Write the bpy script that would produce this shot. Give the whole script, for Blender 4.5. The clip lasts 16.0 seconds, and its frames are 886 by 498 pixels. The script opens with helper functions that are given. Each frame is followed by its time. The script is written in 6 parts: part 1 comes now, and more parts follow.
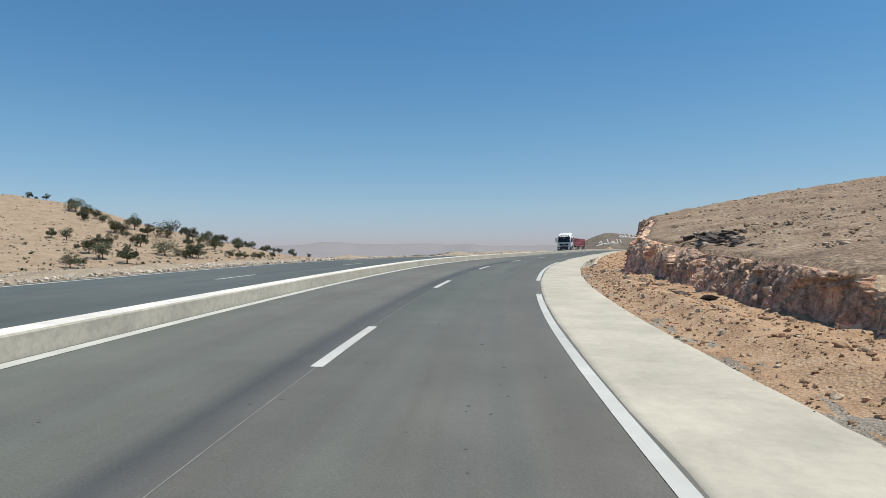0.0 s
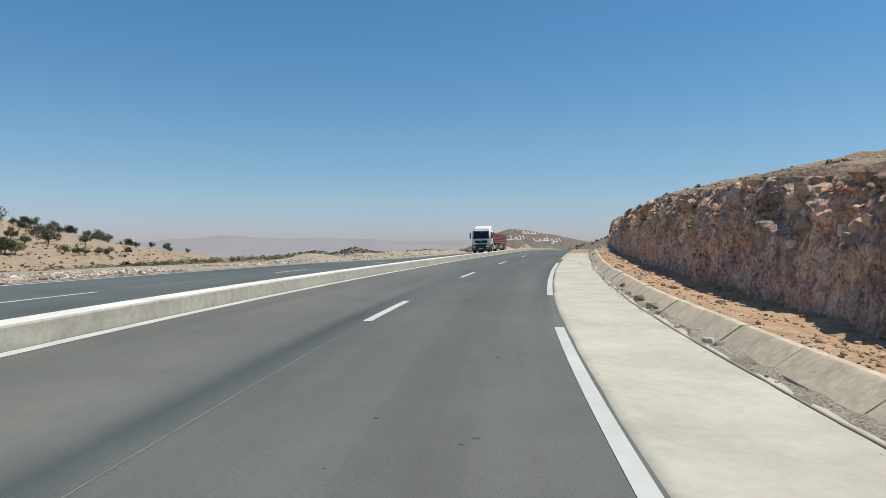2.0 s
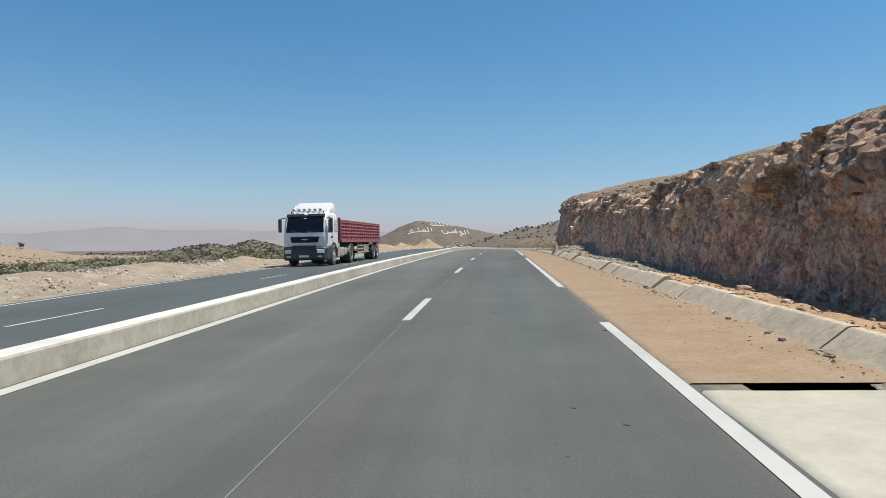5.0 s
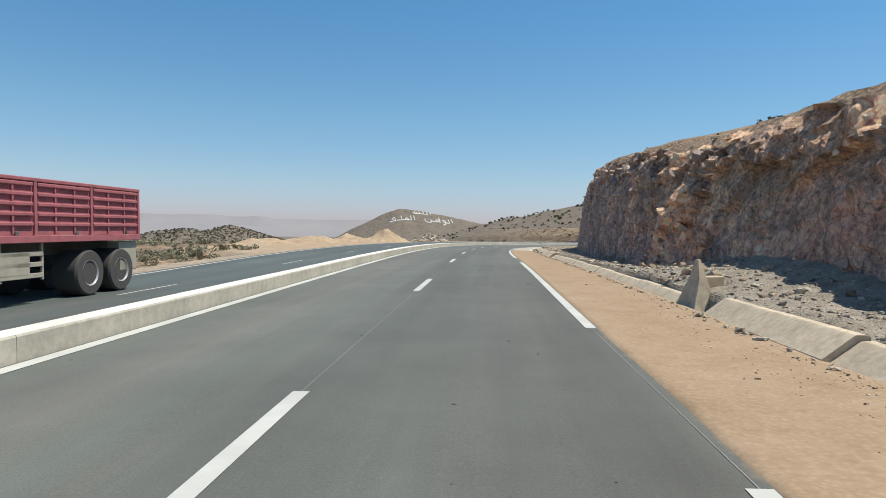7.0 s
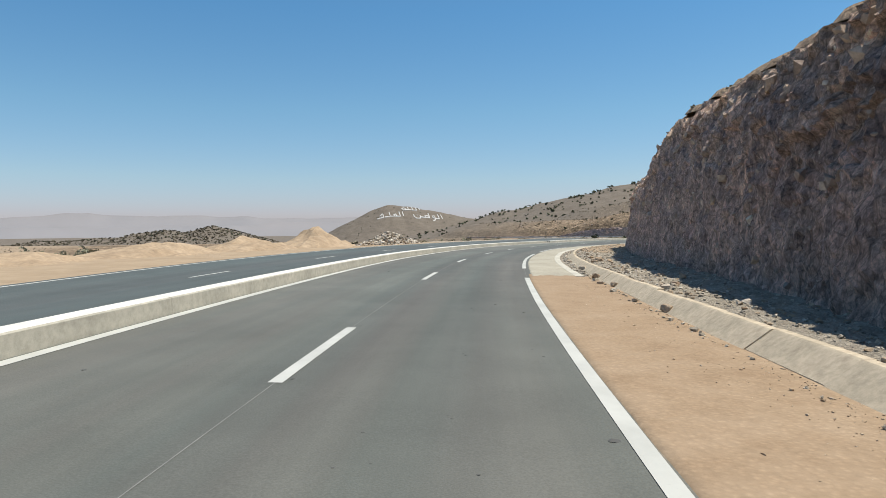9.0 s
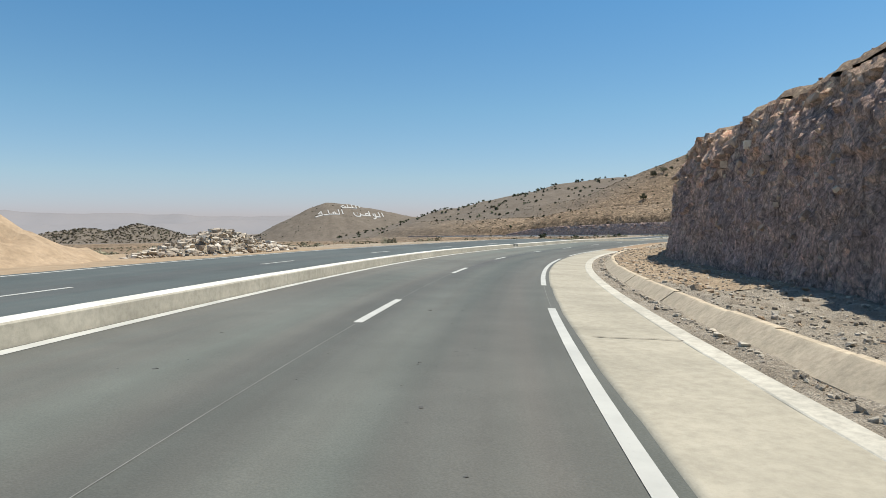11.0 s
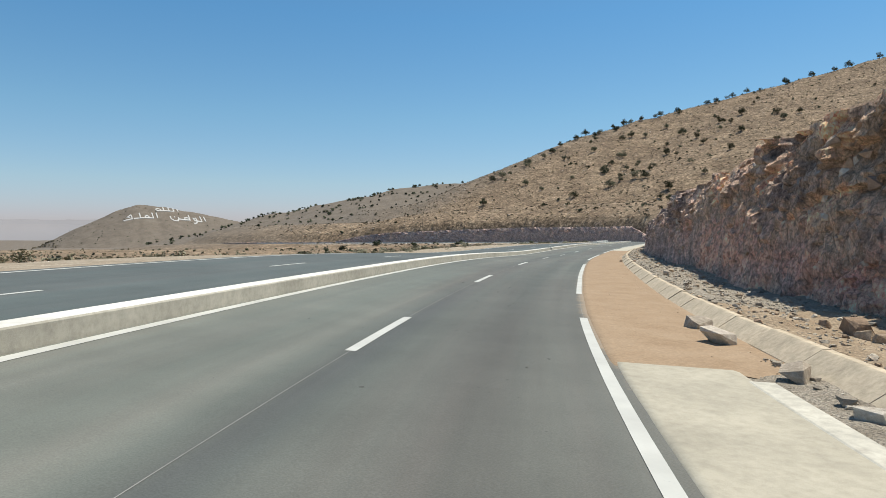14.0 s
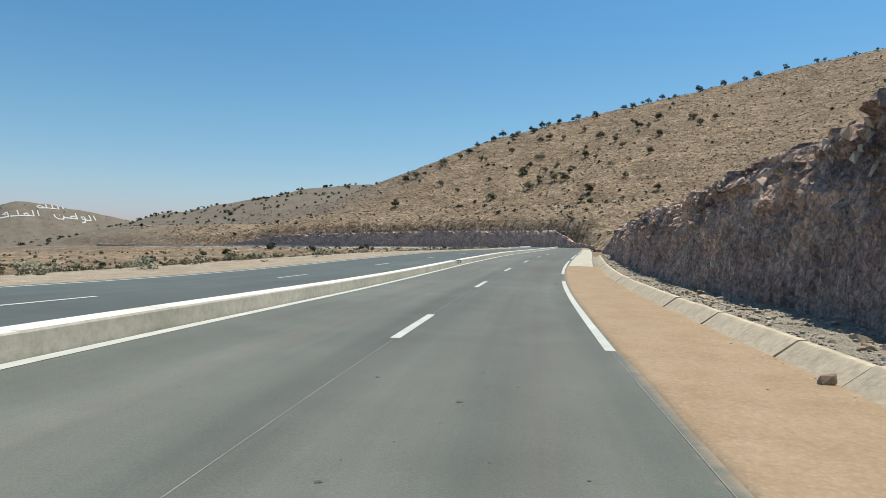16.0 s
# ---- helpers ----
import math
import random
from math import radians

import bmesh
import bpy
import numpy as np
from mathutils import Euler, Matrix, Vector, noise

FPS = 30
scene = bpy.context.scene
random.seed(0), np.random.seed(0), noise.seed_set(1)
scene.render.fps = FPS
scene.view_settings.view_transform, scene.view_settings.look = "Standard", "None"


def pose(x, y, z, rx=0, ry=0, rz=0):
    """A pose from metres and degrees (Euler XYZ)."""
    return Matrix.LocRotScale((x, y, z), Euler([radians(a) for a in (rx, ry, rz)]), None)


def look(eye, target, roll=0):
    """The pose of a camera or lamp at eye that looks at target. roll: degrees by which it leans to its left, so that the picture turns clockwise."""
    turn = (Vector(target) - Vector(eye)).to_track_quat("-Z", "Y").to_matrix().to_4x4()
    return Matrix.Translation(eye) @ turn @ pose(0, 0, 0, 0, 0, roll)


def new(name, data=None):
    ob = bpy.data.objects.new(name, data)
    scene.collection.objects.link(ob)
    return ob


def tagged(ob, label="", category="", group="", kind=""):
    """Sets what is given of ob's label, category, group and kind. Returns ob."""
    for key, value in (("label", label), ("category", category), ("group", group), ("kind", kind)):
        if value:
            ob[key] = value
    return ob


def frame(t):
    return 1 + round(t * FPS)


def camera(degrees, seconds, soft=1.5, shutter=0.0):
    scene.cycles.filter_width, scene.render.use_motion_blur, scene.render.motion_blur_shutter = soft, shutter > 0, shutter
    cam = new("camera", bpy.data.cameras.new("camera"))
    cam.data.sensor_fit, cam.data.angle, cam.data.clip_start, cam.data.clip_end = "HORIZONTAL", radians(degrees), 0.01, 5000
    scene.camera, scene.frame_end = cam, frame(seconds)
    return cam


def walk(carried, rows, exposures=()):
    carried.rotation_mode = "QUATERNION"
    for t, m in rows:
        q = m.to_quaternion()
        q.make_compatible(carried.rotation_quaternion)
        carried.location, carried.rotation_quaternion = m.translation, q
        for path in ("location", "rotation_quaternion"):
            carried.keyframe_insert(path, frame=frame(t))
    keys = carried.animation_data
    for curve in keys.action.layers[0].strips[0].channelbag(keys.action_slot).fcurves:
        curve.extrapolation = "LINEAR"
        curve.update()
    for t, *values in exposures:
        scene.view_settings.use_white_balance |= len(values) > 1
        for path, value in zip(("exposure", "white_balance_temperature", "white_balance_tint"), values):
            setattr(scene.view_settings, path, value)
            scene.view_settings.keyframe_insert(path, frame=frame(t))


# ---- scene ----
cam = camera(68.75, 16.0, soft=0.75)
# seconds, x, y, z, yaw, pitch, roll
PATH = [
    (0.0, -0.161, 1.801, 1.183, 3.05, 0.36, 0.26),
    (0.5, -0.032, 10.312, 1.334, 1.06, -0.10, 0.94),
    (1.0, 0.487, 19.396, 1.490, -1.12, -0.43, -0.24),
    (1.5, 1.298, 27.639, 1.649, -2.95, -0.20, 0.06),
    (2.0, 2.541, 36.753, 1.810, -5.39, -0.09, -0.10),
    (2.5, 3.931, 44.605, 1.952, -7.50, -0.14, 0.37),
    (3.0, 6.011, 54.409, 2.108, -9.79, -0.70, 0.14),
    (3.5, 7.993, 62.040, 2.238, -11.44, -1.05, -0.58),
    (4.0, 10.443, 70.950, 2.372, -12.71, -0.89, -0.50),
    (4.5, 12.804, 79.038, 2.514, -12.91, -0.68, -0.39),
    (5.0, 15.260, 86.948, 2.659, -13.44, -0.77, -0.06),
    (5.5, 17.811, 94.885, 2.777, -13.96, -1.27, -0.13),
    (6.0, 20.494, 103.020, 2.875, -14.43, -1.65, -0.76),
    (6.5, 23.306, 111.376, 2.972, -14.52, -1.40, -0.93),
    (7.0, 26.234, 119.837, 3.017, -14.82, -1.74, -1.12),
    (7.5, 28.955, 127.513, 3.077, -15.13, -1.67, -0.39),
    (8.0, 31.913, 135.849, 3.092, -15.57, -1.60, -0.49),
    (8.5, 34.520, 143.203, 3.079, -15.64, -2.05, 0.03),
    (9.0, 37.799, 152.559, 3.039, -15.62, -2.12, 0.21),
    (9.5, 40.590, 160.301, 2.932, -16.02, -2.21, 0.50),
    (10.0, 43.659, 168.601, 2.814, -16.98, -1.99, 0.53),
    (10.5, 46.907, 176.859, 2.709, -18.44, -2.20, 0.46),
    (11.0, 50.421, 185.134, 2.584, -20.68, -2.25, 0.08),
    (11.5, 54.303, 193.239, 2.445, -23.19, -2.38, 0.09),
    (12.0, 58.436, 201.076, 2.309, -24.87, -2.41, 0.38),
    (12.5, 62.732, 208.501, 2.188, -27.21, -1.98, 0.55),
    (13.0, 67.332, 215.710, 2.105, -29.29, -1.65, -0.54),
    (13.5, 72.449, 222.780, 1.958, -32.05, -1.89, -0.06),
    (14.0, 78.506, 230.282, 1.804, -34.91, -1.62, -0.33),
    (14.5, 84.212, 236.658, 1.681, -37.44, -1.11, 0.29),
    (15.0, 90.693, 243.327, 1.603, -39.77, -1.56, 0.90),
    (15.5, 97.056, 249.442, 1.514, -41.22, -1.61, 0.81),
    (16.0, 104.878, 256.483, 1.405, -42.19, -1.19, -1.00),
]
walk(cam, [(t, pose(x, y, z, 90 + pitch, roll, yaw)) for t, x, y, z, yaw, pitch, roll in PATH],
     exposures=((0.0, 0.0, 6530, 10), (4.0, 0.03, 6590, 10), (6.5, 0.19, 6640, 9.2), (13.0, 0.18, 6760, 9), (16.0, 0.15, 6640, 6)))

# ------------------------------------------------------------------ world and sun
SUN_TO = Vector((0.39, -0.07, 0.918)).normalized()      # direction towards the sun
world = bpy.data.worlds.new("sky")
scene.world = world
world.use_nodes = True
wt = world.node_tree
sky = wt.nodes.new("ShaderNodeTexSky")
sky.sky_type = 'NISHITA'
sky.sun_disc = False
sky.sun_elevation = math.asin(SUN_TO.z)
sky.sun_rotation = math.atan2(SUN_TO.x, SUN_TO.y)
sky.altitude = 1200
sky.air_density = 1.0
sky.dust_density = 1.0
sky.ozone_density = 3.0
wt.nodes["Background"].inputs["Strength"].default_value = 0.1287
tint = wt.nodes.new("ShaderNodeMix")
tint.data_type, tint.blend_type = 'RGBA', 'MULTIPLY'
tint.inputs[0].default_value = 1.0
dirn = wt.nodes.new("ShaderNodeTexCoord")
updown = wt.nodes.new("ShaderNodeSeparateXYZ")
wt.links.new(dirn.outputs["Generated"], updown.inputs[0])
haze = wt.nodes.new("ShaderNodeValToRGB")               # dusty, paler air towards the horizon
for pos, col in ((0.02, (0.65, 0.62, 0.78, 1)), (0.07, (0.68, 0.735, 0.785, 1)), (0.17, (0.62, 0.825, 0.845, 1)), (0.31, (0.50, 0.85, 0.945, 1))):
    haze.color_ramp.elements.new(pos).color = col
haze.color_ramp.elements[0].color = (0.65, 0.61, 0.78, 1)
haze.color_ramp.elements[5].color = (0.70, 0.84, 0.86, 1)
wt.links.new(updown.outputs["Z"], haze.inputs[0])
wt.links.new(haze.outputs[0], tint.inputs[7])
wt.links.new(sky.outputs[0], tint.inputs[6])
wt.links.new(tint.outputs[2], wt.nodes["Background"].inputs["Color"])
sun = new("sun", bpy.data.lights.new("sun", 'SUN'))
sun.data.energy = 4.7
sun.data.angle = radians(0.5)
sun.data.color = (1.0, 0.945, 0.85)
sun.matrix_world = look(SUN_TO * 100, (0, 0, 0))


# ------------------------------------------------------------------ materials
def material(name, rough=0.85):
    m = bpy.data.materials.new(name)
    m.use_nodes = True
    b = m.node_tree.nodes["Principled BSDF"]
    b.inputs["Roughness"].default_value = rough
    return m, m.node_tree, b


def noise_node(nt, scale, detail=6, rough=0.6, stretch=None, coord="Object"):
    tc = nt.nodes.new("ShaderNodeTexCoord")
    src = tc.outputs[coord]
    if stretch:
        mp = nt.nodes.new("ShaderNodeMapping")
        mp.inputs["Scale"].default_value = stretch
        nt.links.new(src, mp.inputs["Vector"])
        src = mp.outputs[0]
    n = nt.nodes.new("ShaderNodeTexNoise")
    n.inputs["Scale"].default_value = scale
    n.inputs["Detail"].default_value = detail
    n.inputs["Roughness"].default_value = rough
    nt.links.new(src, n.inputs["Vector"])
    return n.outputs[0]


def voronoi_node(nt, scale, feature='F1', out="Distance", stretch=None):
    tc = nt.nodes.new("ShaderNodeTexCoord")
    src = tc.outputs["Object"]
    if stretch:
        mp = nt.nodes.new("ShaderNodeMapping")
        mp.inputs["Scale"].default_value = stretch
        nt.links.new(src, mp.inputs["Vector"])
        src = mp.outputs[0]
    n = nt.nodes.new("ShaderNodeTexVoronoi")
    n.feature = feature
    n.inputs["Scale"].default_value = scale
    nt.links.new(src, n.inputs["Vector"])
    return n.outputs[out]


def ramp_node(nt, fac, stops):
    r = nt.nodes.new("ShaderNodeValToRGB")
    while len(r.color_ramp.elements) < len(stops):
        r.color_ramp.elements.new(0.5)
    for e, (p, c) in zip(r.color_ramp.elements, stops):
        e.position, e.color = p, (*c, 1) if len(c) == 3 else c
    nt.links.new(fac, r.inputs[0])
    return r.outputs[0]


def mix_node(nt, fac, a, b, mode='MIX'):
    m = nt.nodes.new("ShaderNodeMix")
    m.data_type, m.blend_type = 'RGBA', mode
    if isinstance(fac, float):
        m.inputs[0].default_value = fac
    else:
        nt.links.new(fac, m.inputs[0])
    for sock, v in ((m.inputs[6], a), (m.inputs[7], b)):
        if isinstance(v, tuple):
            sock.default_value = (*v, 1)
        else:
            nt.links.new(v, sock)
    return m.outputs[2]


def bump_node(nt, bsdf, heights, dist=0.02, strength=0.6):
    prev = None
    for h, d in heights:
        b = nt.nodes.new("ShaderNodeBump")
        b.inputs["Strength"].default_value = strength
        b.inputs["Distance"].default_value = d
        nt.links.new(h, b.inputs["Height"])
        if prev:
            nt.links.new(prev, b.inputs["Normal"])
        prev = b.outputs[0]
    nt.links.new(prev, bsdf.inputs["Normal"])


def grey(v):
    return (v, v, v)


def mat_asphalt(name, base, warm):
    m, nt, b = material(name, 0.75)
    at = nt.nodes.new("ShaderNodeAttribute")
    at.attribute_name = "lane"                    # offset, station and lane tone at each point
    sep = nt.nodes.new("ShaderNodeSeparateXYZ")
    nt.links.new(at.outputs["Vector"], sep.inputs[0])

    def along(scale_lat, scale_s, detail=5):
        mp = nt.nodes.new("ShaderNodeMapping")
        mp.inputs["Scale"].default_value = (scale_lat, scale_s, 0)
        nt.links.new(at.outputs["Vector"], mp.inputs["Vector"])
        n = nt.nodes.new("ShaderNodeTexNoise")
        n.inputs["Scale"].default_value = 1.0
        n.inputs["Detail"].default_value = detail
        n.inputs["Roughness"].default_value = 0.6
        nt.links.new(mp.outputs[0], n.inputs["Vector"])
        return n.outputs[0]
    large = noise_node(nt, 0.12, 4)
    blot = noise_node(nt, 0.9, 6)
    grain = noise_node(nt, 60, 3)
    c1 = tuple(base * k for k in warm)
    c = ramp_node(nt, large, [(0.3, tuple(v * 0.86 for v in c1)), (0.7, tuple(v * 1.12 for v in c1))])
    c = mix_node(nt, 1.0, c, ramp_node(nt, sep.outputs["Z"], [(0.0, (0.42, 0.44, 0.50)), (0.45, grey(0.64)), (0.7, (0.82, 0.82, 0.80)), (1.0, (1.0, 1.0, 0.96))]), 'MULTIPLY')
    c = mix_node(nt, 1.0, c, ramp_node(nt, along(0.55, 0.018, 3), [(0.38, (0.97, 1.0, 1.0)), (0.62, (1.07, 0.985, 0.985))]), 'MULTIPLY')
    c = mix_node(nt, 0.6, c, ramp_node(nt, along(0.9, 0.03), [(0.3, grey(0.38)), (0.7, grey(0.62))]), 'OVERLAY')
    c = mix_node(nt, 0.3, c, ramp_node(nt, along(3.0, 0.10), [(0.3, grey(0.42)), (0.7, grey(0.58))]), 'OVERLAY')
    c = mix_node(nt, 0.4, c, ramp_node(nt, blot, [(0.3, grey(0.40)), (0.7, grey(0.60))]), 'OVERLAY')
    c = mix_node(nt, 0.6, c, ramp_node(nt, grain, [(0.3, grey(0.38)), (0.7, grey(0.62))]), 'OVERLAY')
    du = nt.nodes.new("ShaderNodeAttribute")
    du.attribute_name = "dust"
    mul = nt.nodes.new("ShaderNodeMath")
    mul.operation = 'MULTIPLY_ADD'
    nt.links.new(noise_node(nt, 2.6, 8, 0.7), mul.inputs[0])
    mul.inputs[1].default_value = 0.8
    nt.links.new(du.outputs["Fac"], mul.inputs[2])
    c = mix_node(nt, ramp_node(nt, mul.outputs[0], [(0.70, grey(0.0)), (1.3, grey(0.7))]), c, (0.345, 0.262, 0.18))
    nt.links.new(c, b.inputs["Base Color"])
    b.inputs["Specular IOR Level"].default_value = 0.3
    bump_node(nt, b, [(grain, 0.004)])
    return m


def mat_earth(name, dark, mid, light, scale=0.5, stones=True, bump=0.05, contrast=0.6):
    m, nt, b = material(name, 0.95)
    b.inputs["Specular IOR Level"].default_value = 0.15
    n1 = noise_node(nt, scale, 8, 0.65)
    n2 = noise_node(nt, scale * 9, 8, 0.7)
    c = ramp_node(nt, n1, [(0.28, dark), (0.5, mid), (0.72, light)])
    c = mix_node(nt, contrast, c, ramp_node(nt, n2, [(0.3, grey(0.3)), (0.7, grey(0.7))]), 'OVERLAY')
    hs = [(n2, bump)]
    if stones:
        v = voronoi_node(nt, scale * 14)
        c = mix_node(nt, contrast * 0.7, c, ramp_node(nt, v, [(0.0, grey(0.75)), (0.5, grey(0.32))]), 'OVERLAY')
        hs.append((v, -bump * 0.6))
    nt.links.new(c, b.inputs["Base Color"])
    bump_node(nt, b, hs, strength=0.8)
    return m


def mat_concrete(name, base, stain=0.5, bump=0.004):
    m, nt, b = material(name, 0.9)
    b.inputs["Specular IOR Level"].default_value = 0.2
    n1 = noise_node(nt, 0.7, 6)
    n2 = noise_node(nt, 7, 8, 0.7)
    n3 = noise_node(nt, 90, 2)
    lo, hi = tuple(v * 0.8 for v in base), tuple(min(v * 1.1, 0.9) for v in base)
    c = ramp_node(nt, n1, [(0.3, lo), (0.68, hi)])
    c = mix_node(nt, stain, c, ramp_node(nt, n2, [(0.3, grey(0.36)), (0.6, grey(0.56))]), 'OVERLAY')
    oi = nt.nodes.new("ShaderNodeObjectInfo")
    c = mix_node(nt, 0.25, c, ramp_node(nt, oi.outputs["Random"], [(0.0, grey(0.42)), (1.0, grey(0.57))]), 'OVERLAY')
    nt.links.new(c, b.inputs["Base Color"])
    bump_node(nt, b, [(n2, bump * 2), (n3, bump)])
    return m


def mat_rock(name, upper, lower, vein):
    """Bedded rock: tan broken stone above, purple-grey drilled stone below; "bed" holds the height in the face, "facet" the tone of each block."""
    m, nt, b = material(name, 0.9)
    b.inputs["Specular IOR Level"].default_value = 0.2

    def named(key):
        at = nt.nodes.new("ShaderNodeAttribute")
        at.attribute_name = key
        return at.outputs["Fac"]
    patch = noise_node(nt, 0.35, 6, 0.65)
    fine = noise_node(nt, 6.0, 10, 0.8)
    drill = noise_node(nt, 4.0, 7, 0.7, (1, 1, 0.16))
    spot = noise_node(nt, 1.1, 8, 0.7)
    chip = voronoi_node(nt, 2.6, 'F1', "Color", (1, 1, 0.8))
    crack = voronoi_node(nt, 1.7, 'DISTANCE_TO_EDGE', "Distance", (1, 1, 0.7))
    crack2 = voronoi_node(nt, 5.0, 'DISTANCE_TO_EDGE', "Distance", (1, 1, 0.6))
    up = ramp_node(nt, patch, upper)
    lo = ramp_node(nt, patch, lower)
    add = nt.nodes.new("ShaderNodeMath")
    add.operation = 'MULTIPLY_ADD'
    nt.links.new(spot, add.inputs[0])
    add.inputs[1].default_value = 0.9
    nt.links.new(named("bed"), add.inputs[2])
    c = mix_node(nt, ramp_node(nt, add.outputs[0], [(0.80, grey(0.0)), (1.10, grey(1.0))]), lo, up)
    c = mix_node(nt, named("rust"), c, (0.48, 0.30, 0.20))
    c = mix_node(nt, named("slate"), c, ramp_node(nt, patch, [(0.35, (0.28, 0.228, 0.21)), (0.65, (0.40, 0.31, 0.275))]))
    # each block has a shade of its own, from purple-grey to orange and pale buff
    c = mix_node(nt, 0.75, c, ramp_node(nt, named("facet"), [(0.20, (0.22, 0.21, 0.235)), (0.40, (0.43, 0.41, 0.42)), (0.62, (0.52, 0.49, 0.455)), (0.82, (0.84, 0.77, 0.67))]), 'OVERLAY')
    bw = nt.nodes.new("ShaderNodeRGBToBW")
    nt.links.new(chip, bw.inputs[0])
    c = mix_node(nt, 0.4, c, ramp_node(nt, bw.outputs[0], [(0.2, grey(0.26)), (0.8, grey(0.76))]), 'OVERLAY')
    root = noise_node(nt, 4.0, 3, 0.6, (1, 1, 0.4))
    c = mix_node(nt, ramp_node(nt, root, [(0.488, grey(0.0)), (0.505, grey(0.42)), (0.522, grey(0.0))]), c, vein)
    c = mix_node(nt, 1.0, c, ramp_node(nt, fine, [(0.28, grey(0.08)), (0.5, grey(0.48)), (0.72, grey(0.88))]), 'OVERLAY')
    c = mix_node(nt, 0.5, c, ramp_node(nt, drill, [(0.34, grey(0.16)), (0.66, grey(0.82))]), 'OVERLAY')
    c = mix_node(nt, ramp_node(nt, spot, [(0.60, grey(0.0)), (0.70, grey(0.75))]), c, vein)
    c = mix_node(nt, 0.45, c, ramp_node(nt, crack, [(0.0, grey(0.10)), (0.04, grey(0.5))]), 'OVERLAY')
    c = mix_node(nt, 0.5, c, ramp_node(nt, crack2, [(0.0, grey(0.2)), (0.07, grey(0.5))]), 'OVERLAY')
    c = mix_node(nt, 1.0, c, (1.46, 1.40, 1.36), 'MULTIPLY')
    nt.links.new(c, b.inputs["Base Color"])
    bump_node(nt, b, [(crack, 0.06), (drill, 0.10), (crack2, 0.05), (fine, 0.14)], strength=0.9)
    return m


def mat_rock_piece(name, stops):
    """Broken rock whose tone changes from piece to piece."""
    m, nt, b = material(name, 0.9)
    b.inputs["Specular IOR Level"].default_value = 0.2
    oi = nt.nodes.new("ShaderNodeObjectInfo")
    g = nt.nodes.new("ShaderNodeNewGeometry")
    add = nt.nodes.new("ShaderNodeMath")
    add.operation = 'ADD'
    nt.links.new(oi.outputs["Random"], add.inputs[0])
    nt.links.new(g.outputs["Random Per Island"], add.inputs[1])
    fr = nt.nodes.new("ShaderNodeMath")
    fr.operation = 'FRACT'
    nt.links.new(add.outputs[0], fr.inputs[0])
    c = ramp_node(nt, fr.outputs[0], stops)
    n1 = noise_node(nt, 1.1, 6)
    n2 = noise_node(nt, 6, 9, 0.72)
    c = mix_node(nt, 0.5, c, ramp_node(nt, n1, [(0.3, grey(0.35)), (0.7, grey(0.65))]), 'OVERLAY')
    c = mix_node(nt, 0.7, c, ramp_node(nt, n2, [(0.3, grey(0.25)), (0.7, grey(0.75))]), 'OVERLAY')
    nt.links.new(c, b.inputs["Base Color"])
    bump_node(nt, b, [(n2, 0.06)], strength=0.8)
    return m


def mat_plain(name, color, rough=0.5, metal=0.0, wear=0.25, scale=3.0):
    m, nt, b = material(name, rough)
    b.inputs["Metallic"].default_value = metal
    n = noise_node(nt, scale, 8, 0.65)
    c = mix_node(nt, wear, color, ramp_node(nt, n, [(0.3, grey(0.3)), (0.7, grey(0.65))]), 'OVERLAY')
    nt.links.new(c, b.inputs["Base Color"])
    bump_node(nt, b, [(n, 0.002)])
    return m


def mat_paint_line(name):
    m, nt, b = material(name, 0.7)
    n1 = noise_node(nt, 1.2, 6)
    n2 = noise_node(nt, 30, 6, 0.75)
    c = ramp_node(nt, n1, [(0.3, (0.425, 0.43, 0.40)), (0.7, (0.545, 0.55, 0.51))])
    c = mix_node(nt, ramp_node(nt, n2, [(0.62, grey(0.0)), (0.72, grey(0.6))]), c, grey(0.3))
    nt.links.new(c, b.inputs["Base Color"])
    return m


def mat_leaf(name, dark, light):
    m, nt, b = material(name, 0.8)
    g = nt.nodes.new("ShaderNodeNewGeometry")
    c = ramp_node(nt, g.outputs["Random Per Island"], [(0.0, dark), (1.0, light)])
    oi = nt.nodes.new("ShaderNodeObjectInfo")
    c = mix_node(nt, 0.6, c, ramp_node(nt, oi.outputs["Random"], [(0.0, grey(0.36)), (1.0, grey(0.62))]), 'OVERLAY')
    nt.links.new(c, b.inputs["Base Color"])
    b.inputs["Specular IOR Level"].default_value = 0.2
    return m


ASPHALT = mat_asphalt("asphalt_grey", 0.178, (0.95, 1.01, 0.90))
ASPHALT_OLD = mat_asphalt("asphalt_blue_grey", 0.158, (0.85, 1.0, 0.955))
LINE = mat_paint_line("road_marking_white")
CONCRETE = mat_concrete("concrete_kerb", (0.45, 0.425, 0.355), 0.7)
# on kerb tops, sunlight put into the colour: paler than the side concrete
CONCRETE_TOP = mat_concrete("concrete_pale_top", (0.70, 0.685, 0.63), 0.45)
CONCRETE_EDGE = mat_concrete("concrete_edge_strip", (0.53, 0.51, 0.44), 0.9)
CONCRETE_SLAB = mat_concrete("concrete_shoulder", (0.475, 0.447, 0.368), 0.32, 0.003)
CONCRETE_DUSTY = mat_concrete("concrete_dusty_shoulder", (0.40, 0.372, 0.30), 0.55, 0.004)
GUTTER = mat_concrete("concrete_gutter", (0.53, 0.45, 0.335), 1.0, 0.008)
SAND = mat_earth("sand_shoulder", (0.30, 0.212, 0.136), (0.345, 0.252, 0.167), (0.38, 0.285, 0.196), 1.3, True, 0.006, 0.3)
RED_VERGE = mat_earth("reddish_rubble_verge", (0.33, 0.205, 0.125), (0.45, 0.305, 0.19), (0.53, 0.39, 0.265), 1.6, True, 0.03, 0.6)
